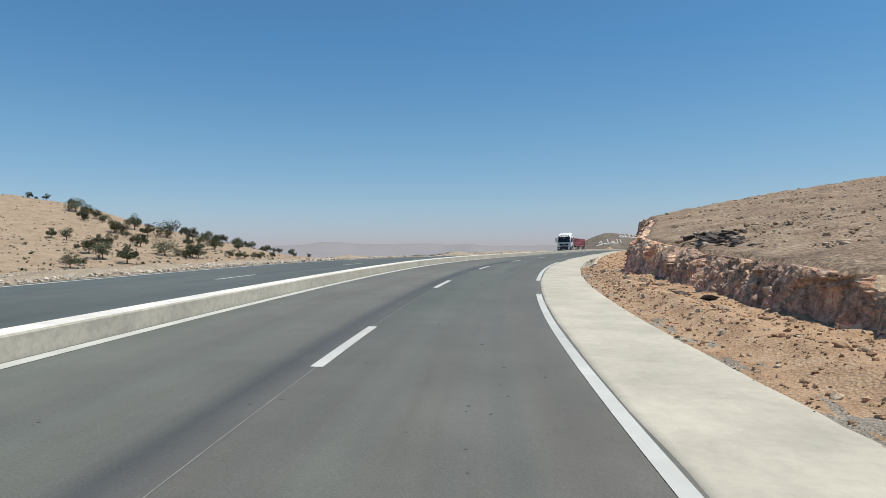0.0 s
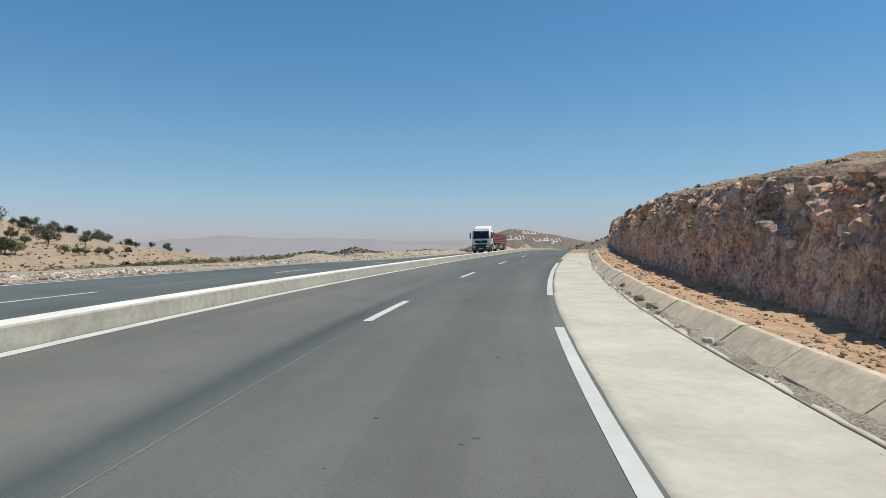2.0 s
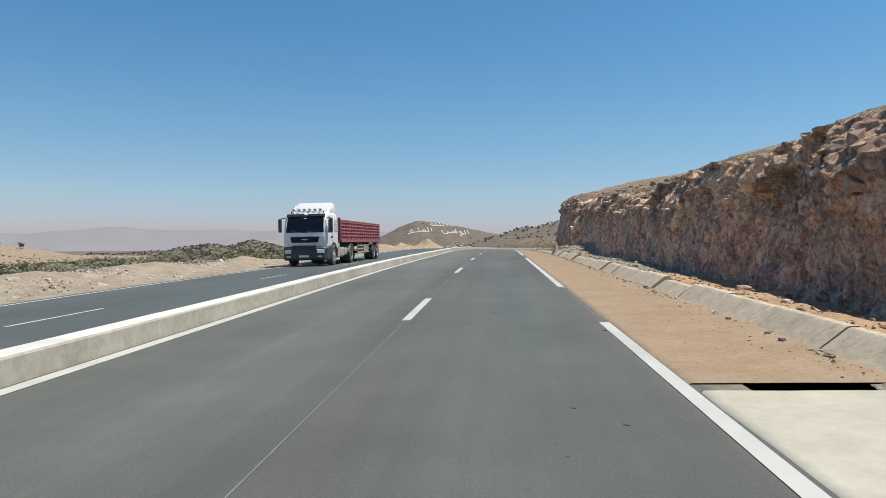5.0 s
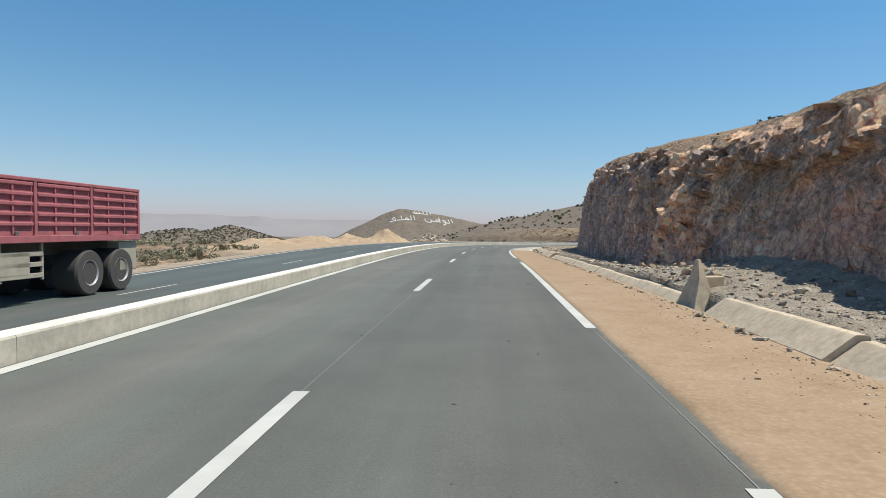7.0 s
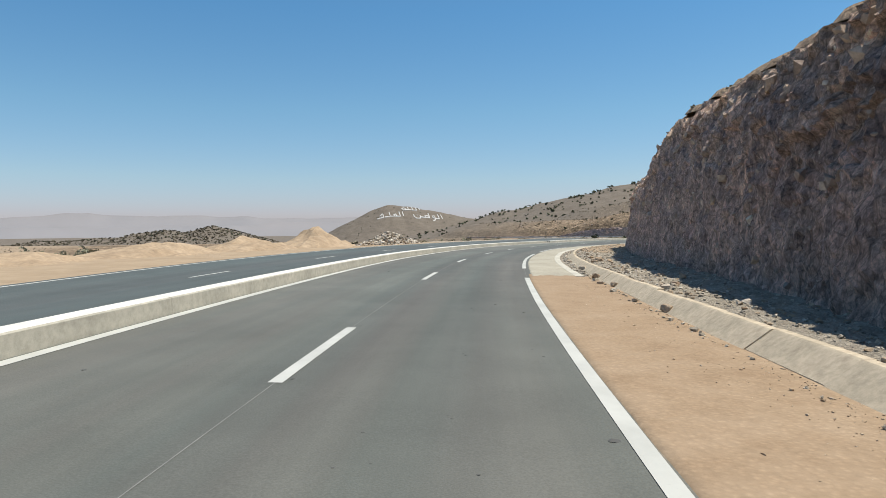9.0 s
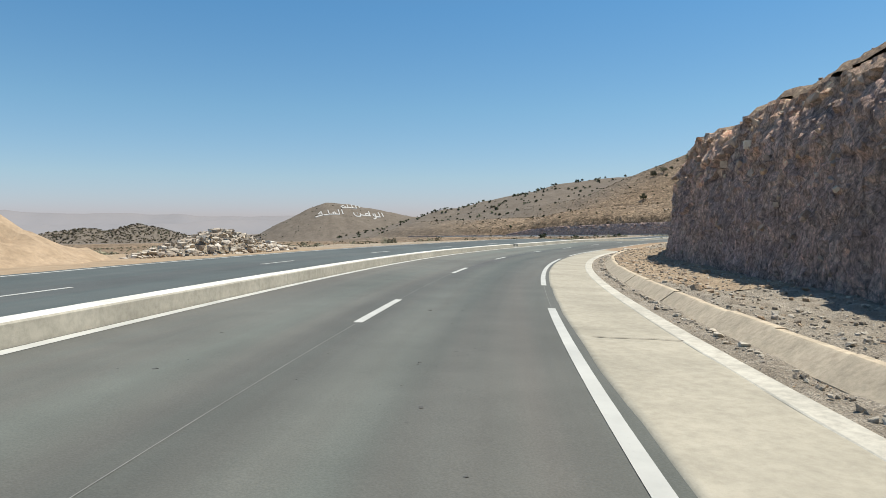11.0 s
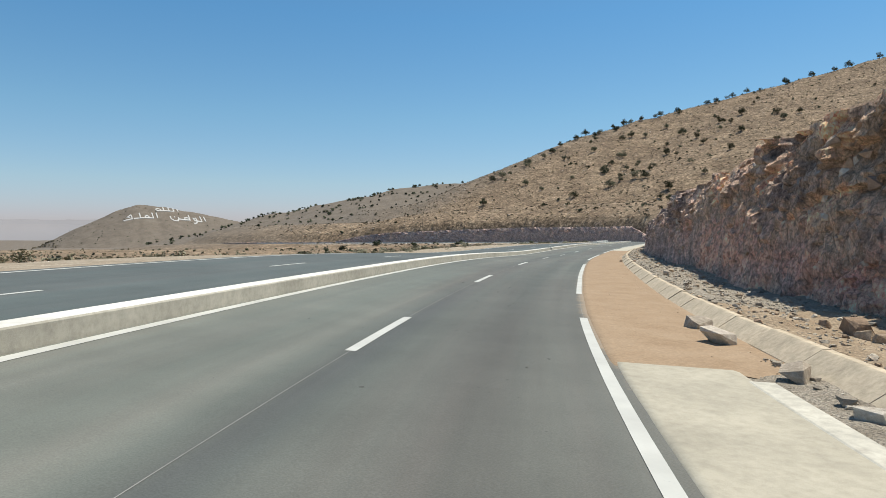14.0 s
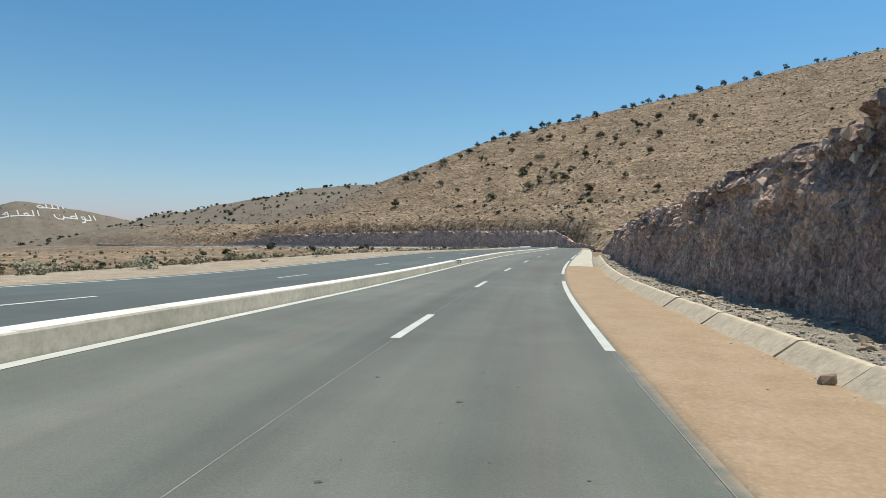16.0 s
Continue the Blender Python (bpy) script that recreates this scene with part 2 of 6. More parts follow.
VERGE = mat_earth("stony_verge", (0.27, 0.20, 0.135), (0.38, 0.295, 0.205), (0.48, 0.39, 0.285), 1.0, True, 0.06)
RUBBLE = mat_earth("grey_rubble_verge", (0.25, 0.215, 0.17), (0.38, 0.335, 0.27), (0.50, 0.45, 0.375), 1.8, True, 0.06, 0.75)
GROUND = mat_earth("dry_ground", (0.165, 0.118, 0.078), (0.25, 0.184, 0.122), (0.33, 0.25, 0.17), 0.05, True, 0.4, 0.95)
# distance haze and grey scrub cover painted as grey on the hills beyond the valley
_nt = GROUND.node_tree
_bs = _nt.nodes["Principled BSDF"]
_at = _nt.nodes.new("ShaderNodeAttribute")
_at.attribute_name = "haze_grey"
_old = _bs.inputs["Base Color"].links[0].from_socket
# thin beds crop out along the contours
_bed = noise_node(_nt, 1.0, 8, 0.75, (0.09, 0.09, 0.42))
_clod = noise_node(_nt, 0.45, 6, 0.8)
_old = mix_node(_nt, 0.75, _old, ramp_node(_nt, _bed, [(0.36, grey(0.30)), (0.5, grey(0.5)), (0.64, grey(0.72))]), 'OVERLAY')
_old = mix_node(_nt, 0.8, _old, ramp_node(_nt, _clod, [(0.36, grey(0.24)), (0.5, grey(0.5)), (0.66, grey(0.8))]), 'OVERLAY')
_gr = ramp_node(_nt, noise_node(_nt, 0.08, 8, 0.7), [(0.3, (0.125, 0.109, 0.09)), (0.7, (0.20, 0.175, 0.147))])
_lo = _nt.nodes.new("ShaderNodeAttribute")
_lo.attribute_name = "loam"
_tan = ramp_node(_nt, noise_node(_nt, 0.25, 9, 0.75), [(0.3, (0.225, 0.168, 0.115)), (0.5, (0.325, 0.25, 0.175)), (0.7, (0.41, 0.325, 0.232))])
_old = mix_node(_nt, _lo.outputs["Fac"], _old, _tan)
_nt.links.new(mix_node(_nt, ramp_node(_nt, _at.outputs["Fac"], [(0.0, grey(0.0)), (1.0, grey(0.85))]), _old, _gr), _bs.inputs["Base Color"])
ROCK = mat_rock("rock_face", [(0.30, (0.42, 0.325, 0.25)), (0.45, (0.50, 0.385, 0.285)), (0.58, (0.47, 0.335, 0.25)), (0.70, (0.54, 0.45, 0.36))],
                [(0.30, (0.45, 0.35, 0.30)), (0.46, (0.56, 0.42, 0.345)), (0.58, (0.60, 0.385, 0.295)), (0.70, (0.50, 0.42, 0.365))], (0.66, 0.57, 0.48))
ROCK_PIECE = mat_rock_piece("rock_piece", [(0.0, (0.32, 0.25, 0.21)), (0.35, (0.42, 0.32, 0.255)), (0.6, (0.50, 0.355, 0.245)), (0.85, (0.50, 0.40, 0.325)), (1.0, (0.64, 0.56, 0.46))])
DARK_SLAB = mat_rock_piece("dark_slab", [(0.0, (0.075, 0.065, 0.06)), (0.6, (0.13, 0.11, 0.095)), (0.9, (0.22, 0.18, 0.15)), (1.0, (0.40, 0.34, 0.28))])
PALE_STONE = mat_rock_piece("pale_stone", [(0.0, (0.34, 0.28, 0.22)), (0.5, (0.48, 0.42, 0.34)), (1.0, (0.62, 0.57, 0.49))])
STONE = mat_rock_piece("loose_stone", [(0.0, (0.28, 0.20, 0.14)), (0.4, (0.39, 0.295, 0.205)), (0.75, (0.44, 0.35, 0.26)), (1.0, (0.54, 0.47, 0.39))])
RED_STONE = mat_rock_piece("reddish_stone", [(0.0, (0.26, 0.155, 0.095)), (0.5, (0.40, 0.26, 0.165)), (0.85, (0.48, 0.34, 0.225)), (1.0, (0.52, 0.43, 0.33))])
GREY_STONE = mat_rock_piece("grey_stone", [(0.0, (0.22, 0.19, 0.155)), (0.5, (0.37, 0.33, 0.27)), (1.0, (0.54, 0.49, 0.41))])
GRAVEL = mat_rock_piece("shoulder_gravel", [(0.0, (0.36, 0.26, 0.175)), (0.5, (0.48, 0.37, 0.26)), (1.0, (0.60, 0.52, 0.42))])
LEAF = mat_leaf("oak_leaves", (0.045, 0.054, 0.032), (0.10, 0.11, 0.062))
SCRUB = mat_leaf("scrub_leaves", (0.15, 0.142, 0.09), (0.29, 0.265, 0.18))
OLIVE = mat_leaf("olive_scrub_leaves", (0.19, 0.185, 0.125), (0.31, 0.295, 0.205))
DRY_SCRUB = mat_leaf("dry_scrub_leaves", (0.10, 0.088, 0.06), (0.20, 0.17, 0.115))
BARK = mat_plain("bark", (0.12, 0.09, 0.065), 0.9)

# ------------------------------------------------------------------ the road's line: stations in metres along the lane line
HEADINGS = [(-90, 22.21), (6.5, -3.34), (19.5, -7.38), (32.5, -11.59), (45.5, -15.39), (58.5, -17.02), (71.5, -17.96), (97.5, -18.35),
            (130, -18.85), (149.5, -18.85), (162.5, -20.56), (175.5, -22.19), (188.5, -26.3), (201.5, -28.92), (227.5, -38.44),
            (253.5, -46.18), (266.5, -48.48), (292.5, -50.68), (318.5, -54.5), (345, -55.42), (465, -53.56), (620, 18.9), (1000, 24.19)]
LEVELS = [(-90, -1.21), (0, -0.09), (26, 0.44), (52, 0.79), (78, 1.2), (104, 1.52), (125, 1.59), (143, 1.59), (169, 1.36), (195, 0.95),
          (221, 0.56), (247, 0.18), (273, 0.05), (299, -0.48), (338, -0.5), (470, -1.6), (560, -3.5), (790, -7.5), (1000, -12)]
BANKS = [(-90, 0.054), (10, 0.031), (30, 0.026), (57, 0.005), (80, -0.025), (125, -0.022), (150, 0.008), (180, 0.022), (210, 0.03),
         (260, 0.05), (290, 0.01), (340, 0.018), (430, 0), (1000, 0)]
FAR_DROP = [(60, 0.03), (100, 0.15), (135, 0.3), (170, 0.1), (200, 0.0)]
S0, S1, DS = -90.0, 990.0, 0.5
S_AX = np.arange(S0, S1 + DS / 2, DS)


def table(rows, s):
    return np.interp(s, [r[0] for r in rows], [r[1] for r in rows])


def smooth(a, n):
    k = np.ones(n) / n
    return np.convolve(np.pad(a, n // 2, mode='edge'), k, 'valid')[:len(a)]


HEAD = smooth(np.radians(table(HEADINGS, S_AX)), 21)
Z_AX = smooth(table(LEVELS, S_AX), 41)
BANK_AX = smooth(table(BANKS, S_AX), 41)
_x = np.concatenate([[0], np.cumsum(-np.sin((HEAD[1:] + HEAD[:-1]) / 2) * DS)])
_y = np.concatenate([[0], np.cumsum(np.cos((HEAD[1:] + HEAD[:-1]) / 2) * DS)])
X_AX = _x - np.interp(0, S_AX, _x) - 1.95
Y_AX = _y - np.interp(0, S_AX, _y) + 12.7


def road_xy(s, lat):
    h = np.interp(s, S_AX, HEAD)
    return np.interp(s, S_AX, X_AX) + lat * np.cos(h), np.interp(s, S_AX, Y_AX) + lat * np.sin(h)


def road_z(s, lat=0.0):
    drop = table(FAR_DROP, s) * np.clip((-np.asarray(lat) - 4) / 4, 0, 1)
    return np.interp(s, S_AX, Z_AX) - np.interp(s, S_AX, BANK_AX) * np.clip(lat, -11.5, 5.2) - drop


def at_road(s, lat, dz=0.0):
    x, y = road_xy(s, lat)
    return Vector((float(x), float(y), float(road_z(s, lat)) + dz))


def near_road(x, y):
    """Station and offset of the nearest point of the road line."""
    x, y = np.asarray(x, float), np.asarray(y, float)
    step = 8
    xs, ys, sa = X_AX[::step], Y_AX[::step], S_AX[::step]
    s_out, l_out = np.empty(x.shape), np.empty(x.shape)
    for a in range(0, x.size, 20000):
        px, py = x.ravel()[a:a + 20000], y.ravel()[a:a + 20000]
        d = (px[:, None] - xs) ** 2 + (py[:, None] - ys) ** 2
        j = d.argmin(1)
        s = sa[j]
        h = np.interp(s, S_AX, HEAD)
        ex, ey = px - xs[j], py - ys[j]
        along = -ex * np.sin(h) + ey * np.cos(h)
        s = np.clip(s + np.clip(along, -4, 4), S0, S1)
        h = np.interp(s, S_AX, HEAD)
        ex, ey = px - np.interp(s, S_AX, X_AX), py - np.interp(s, S_AX, Y_AX)
        s_out.ravel()[a:a + 20000] = s
        lat = ex * np.cos(h) + ey * np.sin(h)
        l_out.ravel()[a:a + 20000] = np.sign(lat) * np.hypot(ex, ey)
    return s_out, l_out


# ------------------------------------------------------------------ fields of noise
def fbm(x, y, scale, octaves=4, seed=0):
    """Smooth value noise on arrays, about -1 to 1."""
    x, y = np.asarray(x, float), np.asarray(y, float)
    out, amp, tot = np.zeros(np.broadcast(x, y).shape), 1.0, 0.0
    for o in range(octaves):
        k = 2.0 ** o / scale
        u, v = x * k + 17.3 * o + seed * 7.7, y * k - 9.1 * o + seed * 3.1
        i, j = np.floor(u).astype(np.int64), np.floor(v).astype(np.int64)
        fu, fv = u - i, v - j
        fu, fv = fu * fu * (3 - 2 * fu), fv * fv * (3 - 2 * fv)

        def rnd(a, b):
            n = (a * 374761393 + b * 668265263 + (seed + o) * 1442695041) & 0x7fffffff
            n = ((n ^ (n >> 13)) * 1274126177) & 0x7fffffff
            return ((n ^ (n >> 16)) & 0xffff) / 32767.5 - 1
        g = (rnd(i, j) * (1 - fu) + rnd(i + 1, j) * fu) * (1 - fv) + (rnd(i, j + 1) * (1 - fu) + rnd(i + 1, j + 1) * fu) * fv
        out += amp * g
        tot += amp
        amp *= 0.5
    return out / tot


# ------------------------------------------------------------------ the land
CUT_TOP = [(-60, 0.7), (0, 1.05), (7, 1.12), (11, 1.15), (16, 1.4), (23, 1.62), (27, 1.75), (30, 2.0), (36, 2.65), (42, 2.97), (50, 3.25), (62, 3.68), (72, 3.83), (84, 3.83), (92, 3.59), (108, 3.56), (120, 3.9), (135, 4.5), (147, 5.5), (156, 5.95), (168, 6.5), (178, 7.25), (186, 7.35), (192, 6.9), (198, 6.25), (210, 6.36), (222, 6.95), (232, 6.3), (240, 5.75), (248, 5.55), (256, 5.15), (262, 5.35), (270, 4.95), (277, 4.7), (288, 4.77), (296, 4.51), (304, 4.0), (320, 3.56), (345, 2.7), (372, 1.0), (390, 0.3), (470, 0.3), (505, 2.0), (525, 7.0), (600, 8.0), (690, 6.5), (720, 4.5), (745, 0.6), (990, 0.4)]
PLATEAU_RISE = [(-90, 5.3), (40, 5.6), (60, 7.4), (150, 9), (190, 6), (230, 2.0), (330, 1.0), (390, 0.0), (470, 0.0), (520, 20), (990, 20)]


def cut_top(s):
    return table(CUT_TOP, s)


def ridge(x, y, line, slope, roundness=30.0):
    """Height of a hill whose crest follows the points of line (x, y, z)."""
    best = np.full(np.shape(x), -1e9)
    for (ax, ay, az), (bx, by, bz) in zip(line[:-1], line[1:]):
        dx, dy = bx - ax, by - ay
        t = np.clip(((x - ax) * dx + (y - ay) * dy) / (dx * dx + dy * dy), 0, 1)
        d = np.hypot(x - ax - t * dx, y - ay - t * dy)
        best = np.maximum(best, az + t * (bz - az) - slope * (np.sqrt(d * d + roundness ** 2) - roundness))
    return best


OAK_HILL = [(-420, 160, 48), (-330, 250, 44), (-243, 318, 31), (-200, 346, 18), (-176, 400, 9.5), (-160, 445, 4.5), (-140, 500, -1), (-120, 545, -8)]
OAK_FLANK = [(-230, 120, 14), (-150, 210, 6.5), (-140, 270, 6.5), (-165, 330, 9)]
TEXT_HILL = [(165, 1620, -40), (235, 1612, 12), (285, 1604, 40), (316, 1600, 51), (352, 1590, 46), (520, 1560, 14), (640, 1500, -5)]
MID_HILL = [(300, 1140, -6), (412, 1091, 26), (565, 1020, 63), (720, 960, 80)]
BIG_HILL = [(385, 800, 22), (448, 690, 35), (588, 695, 102), (640, 668, 120), (760, 560, 160), (900, 380, 210), (980, 150, 230)]
LOW_HILL = [(-800, 1540, -46), (-460, 1585, -37), (-386, 1590, -25), (-346, 1590, -28), (-232, 1595, -20), (-205, 1597, -13), (-151, 1600, -5), (-112, 1602, -10), (-90, 1603, -4), (-62, 1605, 2), (-37, 1605, -2), (2, 1608, -15), (39, 1610, -26), (67, 1612, -34), (116, 1612, -43)]


def far_land(x, y):
    d = np.hypot(x - 40, y - 130)
    base = -1.2 - 8 * (1 - np.exp(-np.maximum(d - 60, 0) / 200)) - 16 * (1 - np.exp(-np.maximum(d - 450, 0) / 350)) + 1.0 * fbm(x, y, 60, 4, 3)
    base = base - 30 * (1 - np.exp(-np.maximum(d - 1000, 0) / 800))
    for line, slope, r in ((OAK_HILL, 0.24, 10), (OAK_FLANK, 0.19, 10), (TEXT_HILL, 0.55, 7), (MID_HILL, 0.30, 12), (BIG_HILL, 0.43, 8), (LOW_HILL, 0.3, 6)):
        hgt = ridge(x, y, line, slope, r)
        rough = np.clip((hgt - base) / 15, 0, 1) * 3.0 * fbm(x, y, 45, 4, 5)
        base = np.logaddexp(base / 1.5, (hgt + rough) / 1.5) * 1.5
    return base


def plateau(s, lat):
    """Height above the road of the land behind the cut."""
    rise = table(PLATEAU_RISE, s)
    u = np.maximum(lat - 8.4, 0)
    return cut_top(s) + rise * (1 - np.exp(-u * 0.028)) + 0.35 * fbm(s, lat, 9, 4, 11) * np.clip(u / 4, 0, 1)


def land(x, y):
    far = far_land(x, y)
    s, lat = near_road(x, y)
    z0 = road_z(s, lat)
    left = z0 - 0.35 + 0.25 * fbm(x, y, 12, 3, 2) * np.clip((-lat - 13) / 10, 0, 1)
    right = z0 + plateau(s, lat)
    fall = np.clip((s - 112) / 14, 0, 1) * np.clip((163 - s) / 10, 0, 1)
    left = left - 0.9 * fall * np.clip((-lat - 14) / 30, 0, 1)
    corr = np.where(lat < 0, left, right)
    w_l = np.clip((-lat - 16) / (45 + 35 * np.clip((s - 96) / 20, 0, 1) * np.clip((250 - s) / 40, 0, 1)), 0, 1)
    w_r = np.clip((lat - 50) / 60, 0, 1)
    w = np.where(lat < 0, w_l, w_r)
    w = w * w * (3 - 2 * w)
    w = np.maximum(w, np.clip((s - 900) / 60, 0, 1))
    out = corr * (1 - w) + far * w
    # kept under the carriageways, the verges and the foot of the cut
    dip = np.where(lat < 0, np.clip((lat + 17) / 3, 0, 1) * 0.8, 0)
    out = out - dip
    ramp = np.clip((lat - 13) / 5, 0, 1)
    out = np.where((lat > -1) & (s < 905), np.minimum(out, (z0 - 1.0) * (1 - ramp) + ramp * (out - 0.4 * np.clip((75 - lat) / 10, 0, 1))), out)
    return out


def grid_mesh(name, xx, yy, zz, mat, smooth_shade=True, keep=None):
    r, c = xx.shape
    verts = np.stack([xx, yy, zz], -1).reshape(-1, 3)
    i = (np.arange(r - 1)[:, None] * c + np.arange(c - 1)).ravel()
    faces = np.stack([i, i + 1, i + c + 1, i + c], 1)
    if keep is not None:
        faces = faces[keep.ravel()]
    me = bpy.data.meshes.new(name)
    me.from_pydata(verts.tolist(), [], faces.tolist())
    me.materials.append(mat)
    me.polygons.foreach_set("use_smooth", [smooth_shade] * len(me.polygons))
    return me


def graded(lo, hi, fine_lo, fine_hi, fine, growth=1.09):
    out = list(np.arange(fine_lo, fine_hi + fine / 2, fine))
    step, v = fine, fine_hi
    while v < hi:
        step *= growth
        v += step
        out.append(v)
    step, v = fine, fine_lo
    while v > lo:
        step *= growth
        v -= step
        out.insert(0, v)
    return np.array(out)


gx = graded(-4200, 4200, -90, 340, 3.0, 1.022)
gy = graded(-3500, 4700, -60, 560, 3.0, 1.022)
gy = np.concatenate([gy[gy < 1530], np.arange(1532, 1640, 9.0), gy[gy > 1644]])
XX, YY = np.meshgrid(gx, gy)
ground = tagged(new("ground", grid_mesh("ground", XX, YY, land(XX, YY), GROUND)), "dry tan stony ground with low hills", "ground", kind="structure")
loam = ground.data.attributes.new("loam", 'FLOAT', 'POINT')
_s, _l = near_road(XX, YY)
_sandy = np.clip((_s - 158) / 8, 0, 1) * np.clip((226 - _s) / 8, 0, 1) * np.clip((-_l - 10) / 3, 0, 1) * np.clip((29 + _l) / 5 + 0.6 * fbm(XX, YY, 14, 3, 23), 0, 1)
loam.data.foreach_set("value", np.maximum(_sandy, np.clip((-45 - XX) / 30 + 0.5 * fbm(XX, YY, 30, 4, 19), 0, 1) * np.clip((700 - YY) / 80, 0, 1)).ravel().astype(np.float32))
# share of painted haze in the ground colour, growing towards the far hills
haze_grey = ground.data.attributes.new("haze_grey", 'FLOAT', 'POINT')
haze_grey.data.foreach_set("value", (np.clip((YY - 650) / 150 + 0.3 * fbm(XX, YY, 60, 4, 9), 0, 1)).ravel().astype(np.float32))


def strip(name, s_values, lats, zf, mat):
    """A sheet along the road: rows by station, columns by offset; zf(s, lat) gives the height."""
    ss, ll = np.meshgrid(s_values, lats, indexing='ij')
    x, y = road_xy(ss, ll)
    return new(name, grid_mesh(name, x, y, zf(ss, ll), mat))


def lathe_strip(name, s_values, profile, mat, parent=None, top=None):
    """A bar along the road: profile is a ring of (offset, height above the road)."""
    n, k = len(s_values), len(profile)
    verts = []
    for s in s_values:
        for lat, dz in profile:
            verts.append(tuple(at_road(s, lat, dz)))
    faces = [(a * k + b, a * k + (b + 1) % k, (a + 1) * k + (b + 1) % k, (a + 1) * k + b) for a in range(n - 1) for b in range(k)]
    faces += [tuple(range(k))[::-1], tuple((n - 1) * k + b for b in range(k))]
    me = bpy.data.meshes.new(name)
    me.from_pydata(verts, [], faces)
    me.materials.append(mat)
    if top:                                       # clean top painted paler for the sunlight on it, over splashed and dusty sides
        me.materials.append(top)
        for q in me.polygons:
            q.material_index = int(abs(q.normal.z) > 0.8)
    ob = new(name, me)
    ob.parent = parent
    return ob


def flat(s, l):
    return road_z(s, l)


S_ROAD = np.arange(-60, 900.1, 1.0)
own = strip("road", S_ROAD, np.linspace(-3.75, 3.75, 32), flat, ASPHALT)
tagged(own, "grey asphalt carriageway with worn wheel tracks", "road", kind="structure")
other = strip("road", S_ROAD, np.linspace(-11.3, -3.9, 11), flat, ASPHALT_OLD)
tagged(other, "blue-grey asphalt carriageway beyond the median", "road", kind="structure")
# tone across the lanes: paler left lane, worn wheel tracks, darker band along the joint and between the wheels
for ob, lats in ((own, np.linspace(-3.75, 3.75, 32)), (other, np.linspace(-11.3, -3.9, 11))):
    at = ob.data.attributes.new("lane", 'FLOAT_VECTOR', 'POINT')
    lat = np.tile(lats, len(S_ROAD))
    sta = np.repeat(S_ROAD, len(lats))
    tone = 0.5 + 0 * lat
    if ob is own:
        left = np.clip((0.1 - lat) / 0.7, 0, 1)
        tone = 0.46 - 0.13 * np.clip((sta - 30) / 20, 0, 1) * np.clip((118 - sta) / 30, 0, 1) + left * (0.18 + 0.2 * np.clip((sta - 195) / 25, 0, 1) * np.clip((268 - sta) / 20, 0, 1))
        bend = 0.10 + 0.5 * np.clip((44 - sta) / 8, 0, 1)
        late = 0.28 * np.clip((sta - 200) / 10, 0, 1) * np.clip((258 - sta) / 8, 0, 1)
        tone = tone - bend * np.exp(-((lat + 0.32) / 0.22) ** 2) - late * np.exp(-((lat - 0.2) / 0.22) ** 2) + 0.10 * np.exp(-((lat - 0.95) / 0.35) ** 2) + 0.10 * np.exp(-((lat - 2.5) / 0.3) ** 2)
        tone = tone + 0.12 * np.clip((lat - 2.9) / 0.4, 0, 1)
    at.data.foreach_set("vector", np.stack([lat, sta, tone], 1).ravel().astype(np.float32))
    at = ob.data.attributes.new("dust", 'FLOAT', 'POINT')     # sand blown in from the shoulder
    sandy = np.clip((sta - 80) / 6, 0, 1) * np.clip((172 - sta) / 6, 0, 1) + np.clip((sta - 241) / 5, 0, 1) * np.clip((324 - sta) / 6, 0, 1)
    at.data.foreach_set("value", (np.clip((lat - 3.0) / 0.6, 0, 1) * (0.2 + 0.8 * sandy)).astype(np.float32))


# ------------------------------------------------------------------ markings
EDGE_OFF = [(-60, 0.0), (2, -0.02), (18, 0.07), (30, 0.06), (45, 0.06), (55, 0.02), (74, 0.07), (90, 0.0), (110, -0.05), (125, -0.03), (135, -0.01), (150, -0.03), (160, -0.02), (178, 0.08), (200, 0.05),
            (215, 0.0), (232, 0.01), (241, 0.05), (250, 0.1), (259, 0.15), (266, 0.12), (275, 0.05), (282, -0.02), (640, 0.0)]
GUTTER_LAT = [(-60, 5.8), (34, 5.76), (57, 5.52), (110, 5.55), (140, 5.56), (158, 5.65), (185, 5.95), (215, 6.12), (240, 6.1), (258, 6.02), (272, 5.84), (282, 5.74), (345, 5.72)]


def edge_off(s):
    """How far the edge of the carriageway moves out through the bends."""
    return table(EDGE_OFF, s)


def gutter_lat(s):
    return table(GUTTER_LAT, s)


def marking(s_a, s_b, lat, width, label, group, edge=0.0):
    ss, ll = np.meshgrid(np.linspace(s_a, s_b, max(2, int((s_b - s_a) / 1.0) + 1)), [lat - width / 2, lat + width / 2], indexing='ij')
    ll = ll + edge * edge_off(ss)
    x, y = road_xy(ss, ll)
    ob = new("lane_marking", grid_mesh("lane_marking", x, y, road_z(ss, ll) + (0.006 if width > 0.05 else 0.004), LINE))
    return tagged(ob, label, "road marking", group, "structure")


# how far single lane dashes were painted ahead of or behind their thirteen metre rhythm
DASH_OFF = {0: 0.08, 1: -0.12, 2: -0.21, 4: -0.29, 5: -0.44, 9: -0.06, 10: -0.2, 11: 0.3, 12: -0.17, 13: 0.23, 14: -0.62, 17: -0.6, 18: 0.14, 22: -0.2}
